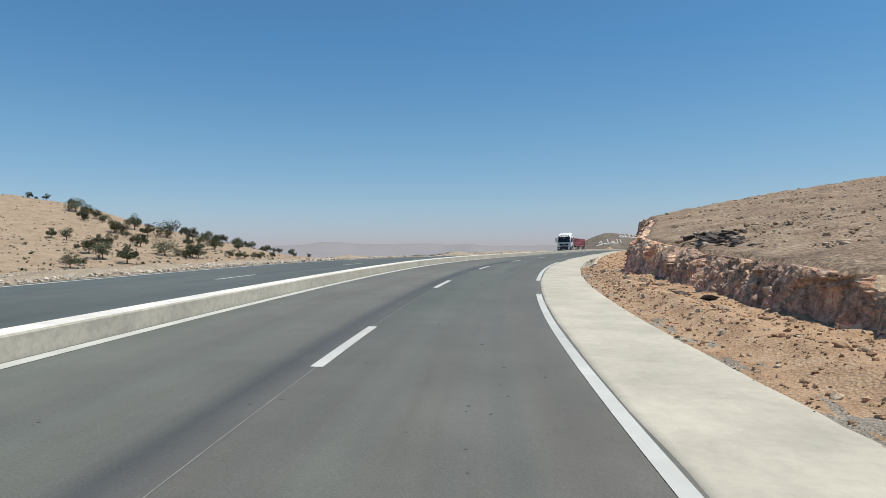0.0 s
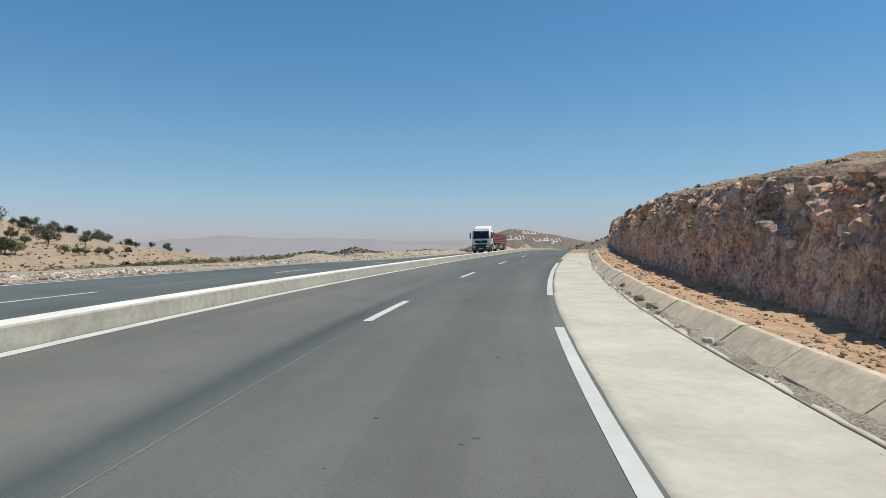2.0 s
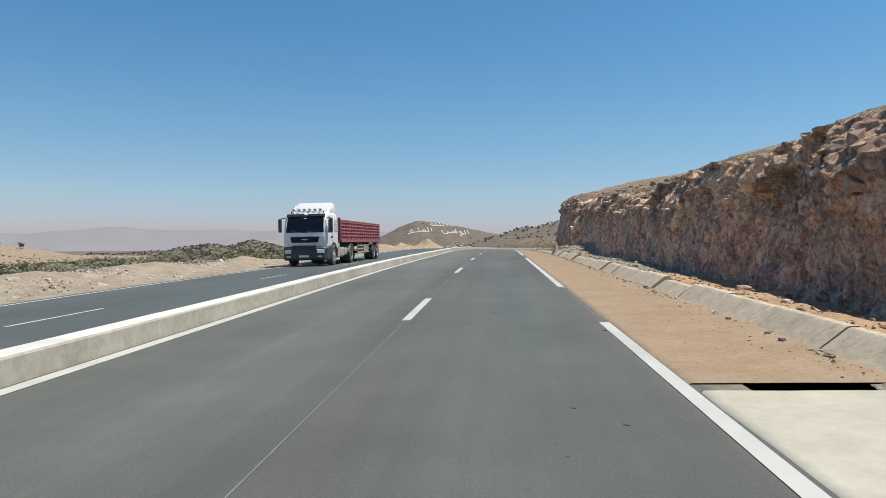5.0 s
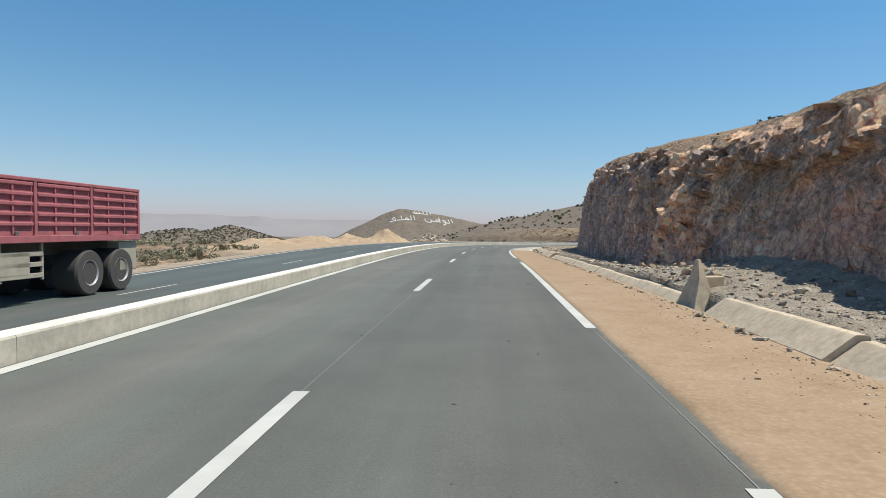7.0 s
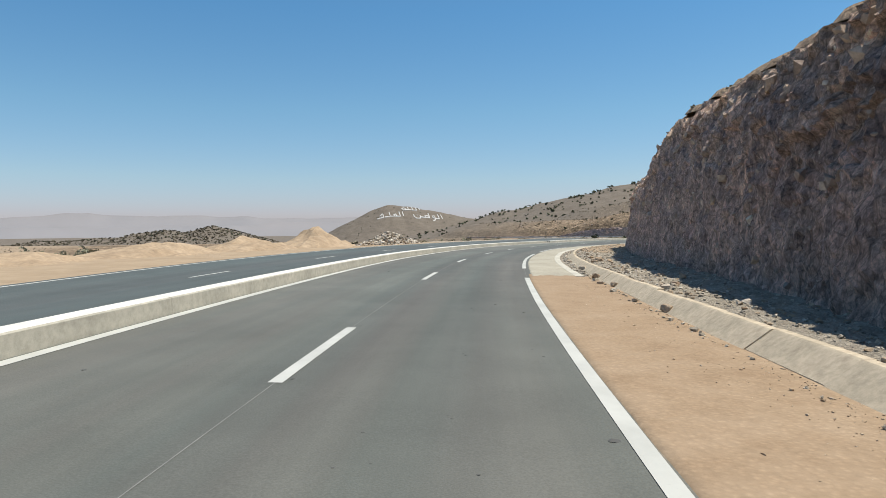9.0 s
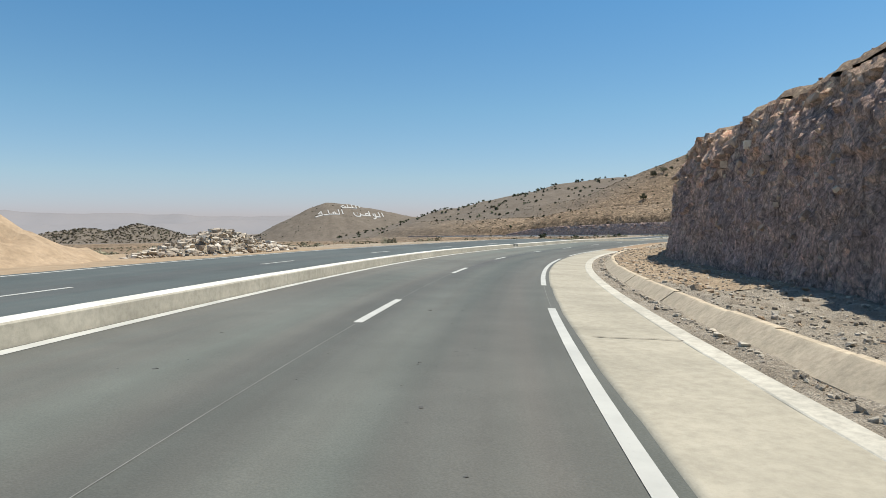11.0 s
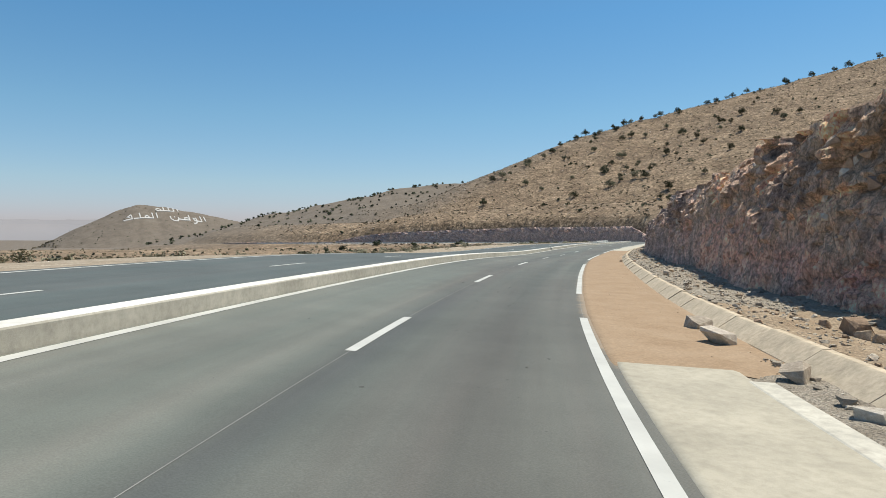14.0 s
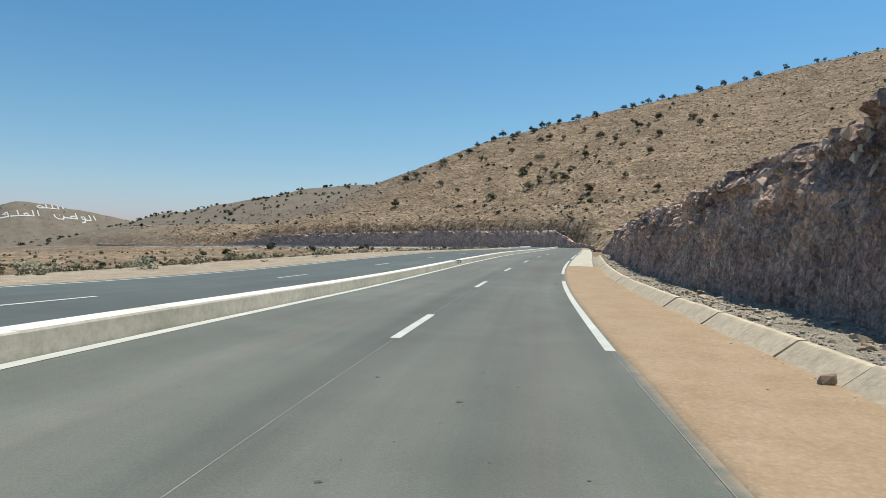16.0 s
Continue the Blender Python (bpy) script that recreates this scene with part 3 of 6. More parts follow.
EDGE_DASHES = [(-39.9, -19.3), (-13.2, 8.24), (14.39, 35.54), (41.63, 62.6), (68.85, 86.89), (93.38, 114.98), (120.74, 140.87), (146.44, 167.34),
               (173.07, 194.48), (200.4, 221.58), (227.21, 248.86), (254.63, 274.23), (282.21, 301.45), (307.7, 328.3), (334.5, 355.0), (361.2, 381.8), (387.9, 408.5)]
for j in range(-4, 40):
    s = 13 * j + DASH_OFF.get(j, 0.0)
    marking(s - 3.6, s, 0.0, 0.15, "white painted lane dash on the asphalt", "lane dashes")
for j in range(-3, 40):
    marking(10 + 13 * j, 13 + 13 * j, -7.6, 0.13, "white painted lane dash on the far carriageway", "far lane dashes")
for s_a, s_b in EDGE_DASHES:
    marking(s_a, s_b, 3.155, 0.155, "long white painted edge line", "edge line dashes", 1.0)
marking(-60, 620, -3.265, 0.20, "continuous white edge line beside the median", "edge lines")
marking(-60, 620, -10.95, 0.14, "continuous white edge line of the far carriageway", "edge lines")
SEAM = mat_plain("dusty_joint", (0.23, 0.23, 0.215), 0.9, 0, 0.8, 1.5)
for lat, e in ((0.0, 0.0), (3.16, 1.0)):
    seam = marking(-60, 420, lat, 0.01, "thin dusty line along the paving joint", "", e)
    seam.name = "seam"
    seam.data.materials[0] = SEAM

# ------------------------------------------------------------------ median kerb, gutter, shoulders
def part(name, me, mat, parent, label=""):
    """Links a mesh (or bmesh) as one part of a thing."""
    if isinstance(me, bmesh.types.BMesh):
        m = bpy.data.meshes.new(name)
        me.to_mesh(m)
        me.free()
        me = m
    if not me.materials:
        me.materials.append(mat)
    ob = new(name, me)
    ob.parent = parent
    if label:
        tagged(ob, label)
    return ob


def prism(name, profile, length, mat):
    """A bar of the given (x, z) profile, centred along y."""
    k = len(profile)
    verts = [(x, y, z) for y in (-length / 2, length / 2) for x, z in profile]
    faces = [(b, (b + 1) % k, k + (b + 1) % k, k + b) for b in range(k)] + [tuple(range(k))[::-1], tuple(range(k, 2 * k))]
    me = bpy.data.meshes.new(name)
    me.from_pydata(verts, [], faces)
    me.materials.append(mat)
    return me


def road_pose(s, lat, dz=0.0, extra_turn=0.0, roll=0.0):
    p = at_road(s, lat, dz)
    h = float(np.interp(s, S_AX, HEAD))
    grade = math.atan2(float(road_z(s + 1, lat) - road_z(s - 1, lat)), 2.0)
    bank = math.atan(float(np.interp(s, S_AX, BANK_AX)))
    return pose(p.x, p.y, p.z, math.degrees(grade), math.degrees(bank) + roll, math.degrees(h) + extra_turn)


def bm_box(x0, x1, y0, y1, z0, z1, bevel=0.02, bm=None):
    own_bm = bm is None
    bm = bm or bmesh.new()
    vs = [bm.verts.new((x, y, z)) for x in (x0, x1) for y in (y0, y1) for z in (z0, z1)]
    fs = [bm.faces.new([vs[i] for i in q]) for q in ((0, 1, 3, 2), (4, 6, 7, 5), (0, 4, 5, 1), (2, 3, 7, 6), (0, 2, 6, 4), (1, 5, 7, 3))]
    if bevel:
        edges = list({e for f in fs for e in f.edges})
        bmesh.ops.bevel(bm, geom=edges, offset=bevel, segments=2, affect='EDGES', profile=0.5)
    return bm


rng = random.Random(5)
KERB = [(0.215, -0.1), (0.21, 0.0), (0.205, 0.275), (0.185, 0.30), (-0.185, 0.30), (-0.205, 0.275), (-0.21, 0.0), (-0.215, -0.1)]
median = tagged(new("median_kerb"), "low pale concrete median kerb of cast blocks", "kerb", kind="structure")
GAPS = (239.3, 313.5)
block_profile = [(-3.635 + x, z) for x, z in KERB]
s = -20.0
while s < 350:
    end = s + rng.choice((4.5, 6.0, 6.0, 7.5))
    for q in GAPS:
        if s < q < end + 2:
            end = q - 0.75
    gap = rng.choice((0.0, 0.0, 0.0, 0.008))
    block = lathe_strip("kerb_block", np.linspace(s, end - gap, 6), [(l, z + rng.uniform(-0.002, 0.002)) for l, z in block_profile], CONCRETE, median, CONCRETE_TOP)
    s = end + (1.5 if any(abs(end + 0.75 - q) < 0.01 for q in GAPS) else 0.0)
for q in GAPS:
    sill = part("drain_sill", bm_box(-0.2, 0.2, -0.74, 0.74, -0.1, 0.07, 0.01), CONCRETE, median, "low dusty sill in a gap of the kerb")
    sill.matrix_basis = road_pose(q, -3.635)
    post = part("drain_block", bm_box(-0.19, 0.19, -0.16, 0.16, -0.1, 0.22, 0.015), CONCRETE, median, "small concrete block between two drain holes")
    post.matrix_basis = road_pose(q + 0.1, -3.635)
base_strip = strip("median_base", np.arange(-60, 640, 1.0), [-4.15, -3.7, -3.45], lambda s, l: road_z(s, l) + 0.002 + 0.012 * (np.abs(l + 3.7) < 0.01), VERGE)
tagged(base_strip, "dusty base under the median kerb", "verge", kind="structure")
far_kerb = [(-3.635 + x, z) for x, z in KERB]
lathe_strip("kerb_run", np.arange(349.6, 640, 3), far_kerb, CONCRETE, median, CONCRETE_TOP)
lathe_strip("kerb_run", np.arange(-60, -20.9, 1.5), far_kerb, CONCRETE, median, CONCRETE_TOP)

GUT = [(-0.32, -0.12), (-0.32, 0.0), (0.0, 0.25), (0.03, 0.268), (0.15, 0.268), (0.18, 0.245), (0.18, -0.12)]
gutter = tagged(new("gutter_kerb"), "sloped precast concrete kerb slabs along the foot of the cut", "kerb", kind="structure")
gut_me = prism("kerb_slab", GUT, 1.975, GUTTER)
s = 27.5
while s < 345:
    wob = 0.0
    if 88 < s < 121:
        wob = 1.0
    sunk = 0.13 if 124 < s < 150 else 0.0                  # half buried past the drain
    if not (122.6 < s < 124.6):
        ob = part("kerb_slab", gut_me, GUTTER, gutter)
        ob.matrix_basis = road_pose(s, gutter_lat(s) + rng.uniform(-0.02, 0.02) * (1 + 2 * wob), rng.uniform(-0.02, 0.01) * (1 + 3 * wob) - sunk, rng.uniform(-0.5, 0.5) * (1 + wob), rng.uniform(-1, 1) * (1 + 2 * wob))
    s += 2.0


def shoulder(s_a, s_b, mat, label, inner=3.75, outer=None, lift=0.0, ragged=0.0):
    ss, ll = np.meshgrid(np.arange(s_a, s_b + 0.01, 0.5), [0, 0.015, 0.06, 0.12, 0.18, 0.24, 0.3, 0.38, 0.45, 0.52, 0.6, 0.68, 0.75, 0.82, 0.9, 0.95, 1.0], indexing='ij')
    inn = inner + edge_off(ss) + 0.03 * fbm(ss, ss * 0, 1.3, 3, 4)
    lat = inn + ll * ((gutter_lat(ss) - 0.24 if outer is None else table(outer, ss)) - inn)
    shift = ragged * 0.35 * (fbm(lat, ss * 0, 0.9, 2, 8) + 0.8 * fbm(lat, ss * 0, 0.22, 2, 9)) * np.clip(1 - (ss - s_a) / 3, 0, 1)
    x, y = road_xy(ss + shift, lat)
    z = road_z(ss, lat) + lift + 0.006 + 0.008 * fbm(ss, lat * 2, 1.5, 3, 6) - 0.02 * (ll > 0.99) - 0.03 * (ll < 0.001) - 0.04 * (ss < s_a + 0.1) * (ragged > 0)
    return tagged(new("shoulder", grid_mesh("shoulder", x, y, z, mat)), label, "shoulder", kind="structure")


shoulder(-60, 82.9, CONCRETE_SLAB, "pale cast concrete shoulder", 3.26, [(-60, 5.02), (20, 5.05), (26, 5.3), (58, 5.26), (68, 5.02), (83, 5.02)], 0.012)
shoulder(82.8, 169.3, SAND, "reddish sand shoulder", 3.235, None, 0.008)
shoulder(168.0, 244.4, CONCRETE_DUSTY, "pale cast concrete shoulder with dusty edge", 3.34, [(0, 4.94)], 0.014, 2.0)
shoulder(243.7, 318.3, SAND, "reddish sand shoulder", 3.27, None, 0.016, 1.0)
shoulder(317.9, 420, CONCRETE_SLAB, "pale cast concrete shoulder", 3.34, [(0, 5.0)], 0.012)
shoulder(420, 640, SAND, "reddish sand shoulder", 3.32, [(0, 5.25)], 0.008)
ss, uu = np.meshgrid(np.arange(-60, 346, 0.4), np.linspace(0, 1, 10), indexing='ij')
lat = 4.86 + uu * (gutter_lat(ss) + 0.4 - 4.86)
x, y = road_xy(ss, lat)
dirt = new("verge", grid_mesh("verge", x, y, road_z(ss, lat) - 0.02 - 0.09 * (((ss > 82.8) & (ss < 168)) | ((ss > 244) & (ss < 318))) + 0.06 * fbm(ss, lat * 2, 0.5, 3, 66) + 0.035 * (uu > 0.15), RUBBLE))
tagged(dirt, "strip of dirt and grit along the shoulder", "verge", kind="structure")


def crack(s, l_a, l_b, width, skew, seed):
    """A ragged open joint across the cast concrete."""
    l = np.linspace(l_a, l_b, 26)
    mid = s + skew * (l - l_a) + 0.05 * fbm(l, l * 0, 0.3, 3, seed)
    half = width * (0.35 + 0.65 * np.abs(fbm(l, l * 0, 0.2, 2, seed + 1)))
    sg = np.stack([mid - half, mid + half], 1)
    lg = np.stack([l, l], 1)
    x, y = road_xy(sg, lg)
    ob = new("joint", grid_mesh("joint", x, y, road_z(sg, lg) + 0.030, DIRTY_JOINT))
    return tagged(ob, "dark ragged joint across the concrete shoulder", "crack", kind="structure")


DIRTY_JOINT = mat_plain("dirty_joint", (0.24, 0.215, 0.175), 0.95, 0, 0.7, 4)
for s, l_a, l_b, width, skew in ((215.7, 3.5, 4.8, 0.025, 0.1), (229.9, 3.7, 4.85, 0.02, 0.02), (204.2, 3.5, 4.8, 0.03, 0.02), (190.8, 3.6, 4.9, 0.03, -0.03),
                                 (178.3, 3.5, 4.8, 0.03, 0.03), (68.4, 3.6, 4.7, 0.03, -0.04), (72.5, 3.9, 4.8, 0.02, 0.1)):
    crack(s, l_a, l_b, width, skew, int(s))


def long_crack(s_a, s_b, lat, width, seed):
    """A wandering crack along the cast concrete, broken open in places."""
    sv = np.arange(s_a, s_b, 0.2)
    mid = lat + 0.10 * fbm(sv, sv * 0, 5, 4, seed)
    half = width * (0.3 + 0.7 * np.abs(fbm(sv, sv * 0, 0.8, 3, seed + 1)) + 2.2 * np.clip(fbm(sv, sv * 0, 4.0, 2, seed + 2) - 0.35, 0, 1))
    sg, lg = np.stack([sv, sv], 1), np.stack([mid - half, mid + half], 1)
    x, y = road_xy(sg, lg)
    ob = new("joint", grid_mesh("joint", x, y, road_z(sg, lg) + 0.031, DIRTY_JOINT))
    return tagged(ob, "dark wandering crack along the concrete shoulder", "crack", kind="structure")


long_crack(22.5, 62, 5.10, 0.035, 81)
rim = lathe_strip("edge_kerb", np.arange(168.3, 244.2, 1.0), [(4.84, -0.05), (4.84, 0.020), (4.86, 0.030), (5.13, 0.034), (5.16, 0.015), (5.16, -0.05)], CONCRETE_EDGE)
tagged(rim, "flush white concrete edge strip of the shoulder", "kerb", kind="structure")

# ------------------------------------------------------------------ verge, rock cut and the slope above it
FOOT = [(-60, 7.7), (0, 7.75), (12, 7.6), (24, 7.4), (31, 7.9), (38, 8.5), (48, 8.7), (58, 8.5), (70, 8.25), (90, 7.9), (120, 7.9), (150, 7.9), (156, 8.1), (164, 8.75), (172, 9.4), (182, 9.9), (192, 10.3), (206, 10.2), (216, 9.8), (226, 9.6), (240, 9.8), (250, 9.4), (262, 8.9), (280, 8.5), (295, 8.1), (310, 7.5), (330, 7.0), (400, 6.8), (470, 8.0), (990, 8.5)]


def foot(s):
    return table(FOOT, s)


def verge_z(s, lat):
    gl = gutter_lat(s) - 5.5
    gut = np.clip((s - 25) / 2, 0, 1) * np.clip((350 - s) / 8, 0, 1)
    own_lat = lat - gl * gut
    u = np.clip((own_lat - 5.5) / 3.0, 0, 1)
    z = 0.02 + gut * 0.235 * np.clip(0.6 + (own_lat - 5.62) / 1.1, 0, 1) * (own_lat > 5.5) + 0.18 * u + (0.10 * fbm(s, lat, 1.4, 4, 21) + 0.07 * fbm(s, lat, 0.45, 3, 22)) * np.clip((own_lat - 5.4) / 0.6, 0.1, 1)
    heap = 0.9 * np.exp(-((s - 127) / 6.0) ** 2) * u + 0.35 * np.exp(-((s - 240) / 5.0) ** 2) * u
    dip = (0.36 + 0.12 * np.clip((110 - s) / 20, 0, 1)) * np.clip((own_lat - 5.75) / 1.7, 0, 1) * np.clip((s - 18) / 8, 0, 1) * np.clip((345 - s) / 15, 0, 1)
    low = 0.35 * (1 - gut) * np.exp(-((lat - 6.2) / 0.5) ** 2)
    return road_z(s, lat) + z + heap - dip + low * 0.6


lat_u = np.linspace(0, 1, 32)


def verge(s_a, s_b, mat, label):
    ss, uu = np.meshgrid(np.arange(s_a, s_b + 0.01, 0.22), lat_u, indexing='ij')
    inner = np.where((ss > 26.7) & (ss < 350), gutter_lat(ss) + 0.12, 4.98)
    lat = inner + uu * (foot(ss) + 0.7 - inner)
    x, y = road_xy(ss, lat)
    z = verge_z(ss, lat) - (0.05 + 0.3 * ((ss > 122) & (ss < 152))) * (uu < 0.01)
    return tagged(new("verge", grid_mesh("verge", x, y, z, mat)), label, "verge", kind="structure")


verge(-60, 96, RED_VERGE, "stony reddish verge below the rock cut")
verge(96, 200, RUBBLE, "grey rubble verge below the rock cut")
verge(200, 252, VERGE, "tan earth and stones below the rock cut")
verge(252, 345, RUBBLE, "grey rubble verge below the rock cut")


# how far the face leans back between its foot and its rim
BATTER = [(-60, 0.4), (60, 0.5), (100, 0.7), (135, 0.9), (160, 1.0), (190, 1.1), (225, 1.15), (240, 1.3), (262, 1.0), (285, 0.8), (310, 0.7), (400, 0.5), (990, 0.4)]


def facets(u, v, wide, tall, seed):
    """Broken blocks in the rock: random flat facets on a jittered net. Gives the offset of the facet at each point and its number, 0 to 1."""
    u, v = np.broadcast_arrays(np.asarray(u, float) / wide, np.asarray(v, float) / tall)
    row = np.floor(v)
    best = np.full(u.shape, 1e9)
    off, num = np.zeros(u.shape), np.zeros(u.shape)

    def rnd(i, j, k):
        q = np.sin(i * 127.1 + j * 311.7 + (k + seed) * 74.7) * 43758.5453
        return q - np.floor(q)
    for dj in (-1, 0, 1):
        j = row + dj
        shift = 0.5 * np.mod(j, 2)
        col = np.floor(u - shift)
        for di in (-1, 0, 1):
            i = col + di
            cu, cv = i + shift + 0.5 + 0.8 * (rnd(i, j, 1) - 0.5), j + 0.5 + 0.8 * (rnd(i, j, 2) - 0.5)
            d = np.maximum(np.abs(u - cu), np.abs(v - cv)) + 0.35 * np.hypot(u - cu, v - cv)
            here = d < best
            best = np.where(here, d, best)
            plane = (rnd(i, j, 3) - 0.5) * 1.5 + (u - cu) * (rnd(i, j, 4) - 0.5) * 1.8 + (v - cv) * (rnd(i, j, 5) - 0.35) * 1.6
            off = np.where(here, plane, off)
            num = np.where(here, rnd(i, j, 6), num)
    return off, num


def blockiness(ss, v2):
    """Where the face has broken into large blocks: near the rim, and deep down at the two falls of rock."""
    up = np.clip((v2 - 0.35 + 0.25 * fbm(ss, ss * 0, 9, 2, 47)) / 0.4, 0.12, 1)
    up = np.maximum(up, 0.9 * np.exp(-((ss - 136) / 7.0) ** 2))
    up = np.maximum(up, 0.8 * np.exp(-((ss - 246) / 9.0) ** 2))
    calm = np.clip((ss - 150) / 12, 0, 1) * np.clip((218 - ss) / 12, 0, 1)
    return up * (1 - 0.55 * calm)


def face_lat(ss, hz, v2):
    """Offset of the rock face: steep drilled stone below, breaking back in blocks near the rim."""
    top = cut_top(ss)
    size = np.clip(top / 4, 0.25, 1.3)
    crown = np.clip((v2 - 0.78 + 0.3 * np.exp(-((ss - 250) / 11) ** 2)) / 0.22, 0, 1)
    lat = foot(ss) + table(BATTER, ss) * v2 ** 1.25 * np.clip(size, 0.25, 1.0) + 0.28 * crown ** 1.4 * size + np.clip((45 - ss) / 15, 0, 1) * (0.62 * v2 - 0.25)
    warp = 0.35 * fbm(ss, hz, 2.5, 2, 48)
    big = fbm(ss, hz * 0.5, 7.0, 2, 31) * 0.45
    large = facets(ss + warp, hz + 0.12 * ss + warp, 2.1, 1.35, 3)[0] * 0.42
    mid = facets(ss + 0.5 * warp, hz + 0.10 * ss, 0.95, 0.75, 8)[0] * 0.24
    small = facets(ss, hz + 0.1 * ss, 0.48, 0.42, 14)[0] * 0.10
    column = np.round(fbm(ss * 1.2, hz * 0.35, 1.6, 2, 32) * 4) / 4 * 0.18
    loose = blockiness(ss, v2)
    amp = np.clip(top / 4, 0.45, 1.0)
    streak = fbm(ss * 3.2, hz * 0.35, 1.0, 3, 33) * 0.14 * (1.2 - loose)
    return lat + (big + (large + mid) * loose + small * (0.5 + loose) + column * (1 - loose)) * amp + streak


def rim_wave(ss):
    return fbm(ss, ss * 0, 2.2, 4, 35) * 0.35 * np.clip(cut_top(ss) / 3, 0.2, 1)


def cut_face(name, s_a, s_b, ds, rows, mat, label, seed=0):
    ss, vv = np.meshgrid(np.arange(s_a, s_b + 0.01, ds), np.concatenate([np.linspace(0, 1, rows), [1.01, 1.02]]), indexing='ij')
    jit = np.random.RandomState(seed)
    inside = (vv > 0) & (vv < 1)
    ss = ss + jit.uniform(-0.35, 0.35, ss.shape) * ds * inside
    top = cut_top(ss)
    v2 = np.clip(vv + jit.uniform(-0.3, 0.3, vv.shape) / rows * inside, 0, 1)
    hz = -0.7 + v2 * (top + 0.7)
    small = fbm(ss, hz, 0.5, 2, 34) * 0.12 + jit.normal(0, 1, ss.shape) * 0.024 * np.clip(top / 3.2, 0.2, 1) ** 2 * inside
    back = 0.3 * (vv > 1.005) + 0.7 * (vv > 1.015)
    lat = face_lat(ss, hz, v2) + small + back
    hz = hz + rim_wave(ss) * (v2 > 0.75) * (v2 - 0.75) * 4 - 0.05 * (vv > 1.005) - 0.4 * (vv > 1.015)
    x, y = road_xy(ss, lat)
    ob = new(name, grid_mesh(name, x, y, road_z(ss, 5.0) + hz, mat, False))
    at = ob.data.attributes.new("bed", 'FLOAT', 'POINT')
    tilt = v2 * np.clip(top / 4.5, 0.6, 1) + 0.16 * fbm(ss, ss * 0, 14, 2, 44) + 0.1 * np.clip((42 - ss) / 26, 0, 1) - 0.75 * v2 * (ss > 420)
    at.data.foreach_set("value", tilt.ravel().astype(np.float32))
    at = ob.data.attributes.new("facet", 'FLOAT', 'POINT')
    warp = 0.35 * fbm(ss, hz, 2.5, 2, 48)
    tone = 0.55 * facets(ss + warp, hz + 0.12 * ss + warp, 2.1, 1.35, 3)[1] + 0.45 * facets(ss + 0.5 * warp, hz + 0.10 * ss, 0.95, 0.75, 8)[1]
    at.data.foreach_set("value", (0.5 + (tone - 0.5) * (0.35 + 0.65 * blockiness(ss, v2))).ravel().astype(np.float32))
    at = ob.data.attributes.new("rust", 'FLOAT', 'POINT')
    rust = 0.5 * np.exp(-((ss - 244) / 5.0) ** 2) * np.clip(v2 * 2 - 0.7, 0, 1) + 0.25 * np.exp(-((ss - 12) / 9.0) ** 2) + 0.12 * (ss > 420) + 0.22 * np.exp(-((ss - 139) / 8.0) ** 2) * np.clip(v2 * 2 - 0.7, 0, 1)
    at.data.foreach_set("value", rust.ravel().astype(np.float32))
    at = ob.data.attributes.new("slate", 'FLOAT', 'POINT')
    slate = np.clip((ss - 136) / 9, 0, 1) * np.clip((242 - ss) / 14, 0, 1) * 0.85 * (1 - 0.75 * np.clip((v2 - 0.85) / 0.1, 0, 1))
    at.data.foreach_set("value", np.maximum(slate, 0.8 * np.clip((ss - 272) / 16, 0, 1)).ravel().astype(np.float32))
    return tagged(ob, label, "rock cut", kind="structure")


CUT = cut_face("rock_cut", -60, 392, 0.16, 48, ROCK, "steep blasted rock cut in brown and grey stone", 1)
cut_face("rock_cut", 476, 860, 1.0, 12, ROCK, "distant dark rock cut above the road", 2)


def slope_top(s_a, s_b, ds, label):
    lats = np.concatenate([np.linspace(0, 6, 20), np.geomspace(6.5, 80, 38)])
    ss, uu = np.meshgrid(np.arange(s_a, s_b + 0.01, ds), lats, indexing='ij')
    top = cut_top(ss)
    rim_lat = face_lat(ss, top, np.ones_like(ss)) + fbm(ss, top, 0.5, 2, 34) * 0.16 + 0.22
    near = np.clip(1 - uu / 5, 0, 1)
    lat = (rim_lat + uu) * near + (foot(ss) + 1.1 * np.clip(top / 4, 0.25, 1.3) + uu) * (1 - near)
    z = road_z(ss, 5.0) + plateau(ss, lat)
    z = z + fbm(ss, uu, 1.5, 4, 41) * 0.22 * np.clip(uu / 2, 0, 1) + near * rim_wave(ss) + 0.01 - 0.3 * (uu < 0.1)
    z = z + 0.12 * np.round(fbm(ss, uu * 1.6, 2.6, 3, 43) * 3) / 3 * np.clip(uu / 2, 0, 1)
    x, y = road_xy(ss, lat)
    join = np.clip((uu - 40) / 32, 0, 1)
    join = join * join * (3 - 2 * join)
    z = z * (1 - join) + (land(x, y) + 0.45 - 1.2 * (uu > 79)) * join
    return tagged(new("hillside", grid_mesh("hillside", x, y, z, HILL)), label, "hillside", kind="structure")


HILL = mat_earth("stony_hillside", (0.20, 0.143, 0.104), (0.32, 0.238, 0.168), (0.45, 0.352, 0.252), 0.5, True, 0.10, 0.8)
slope_top(-60, 392, 0.4, "stony tan slope above the rock cut")

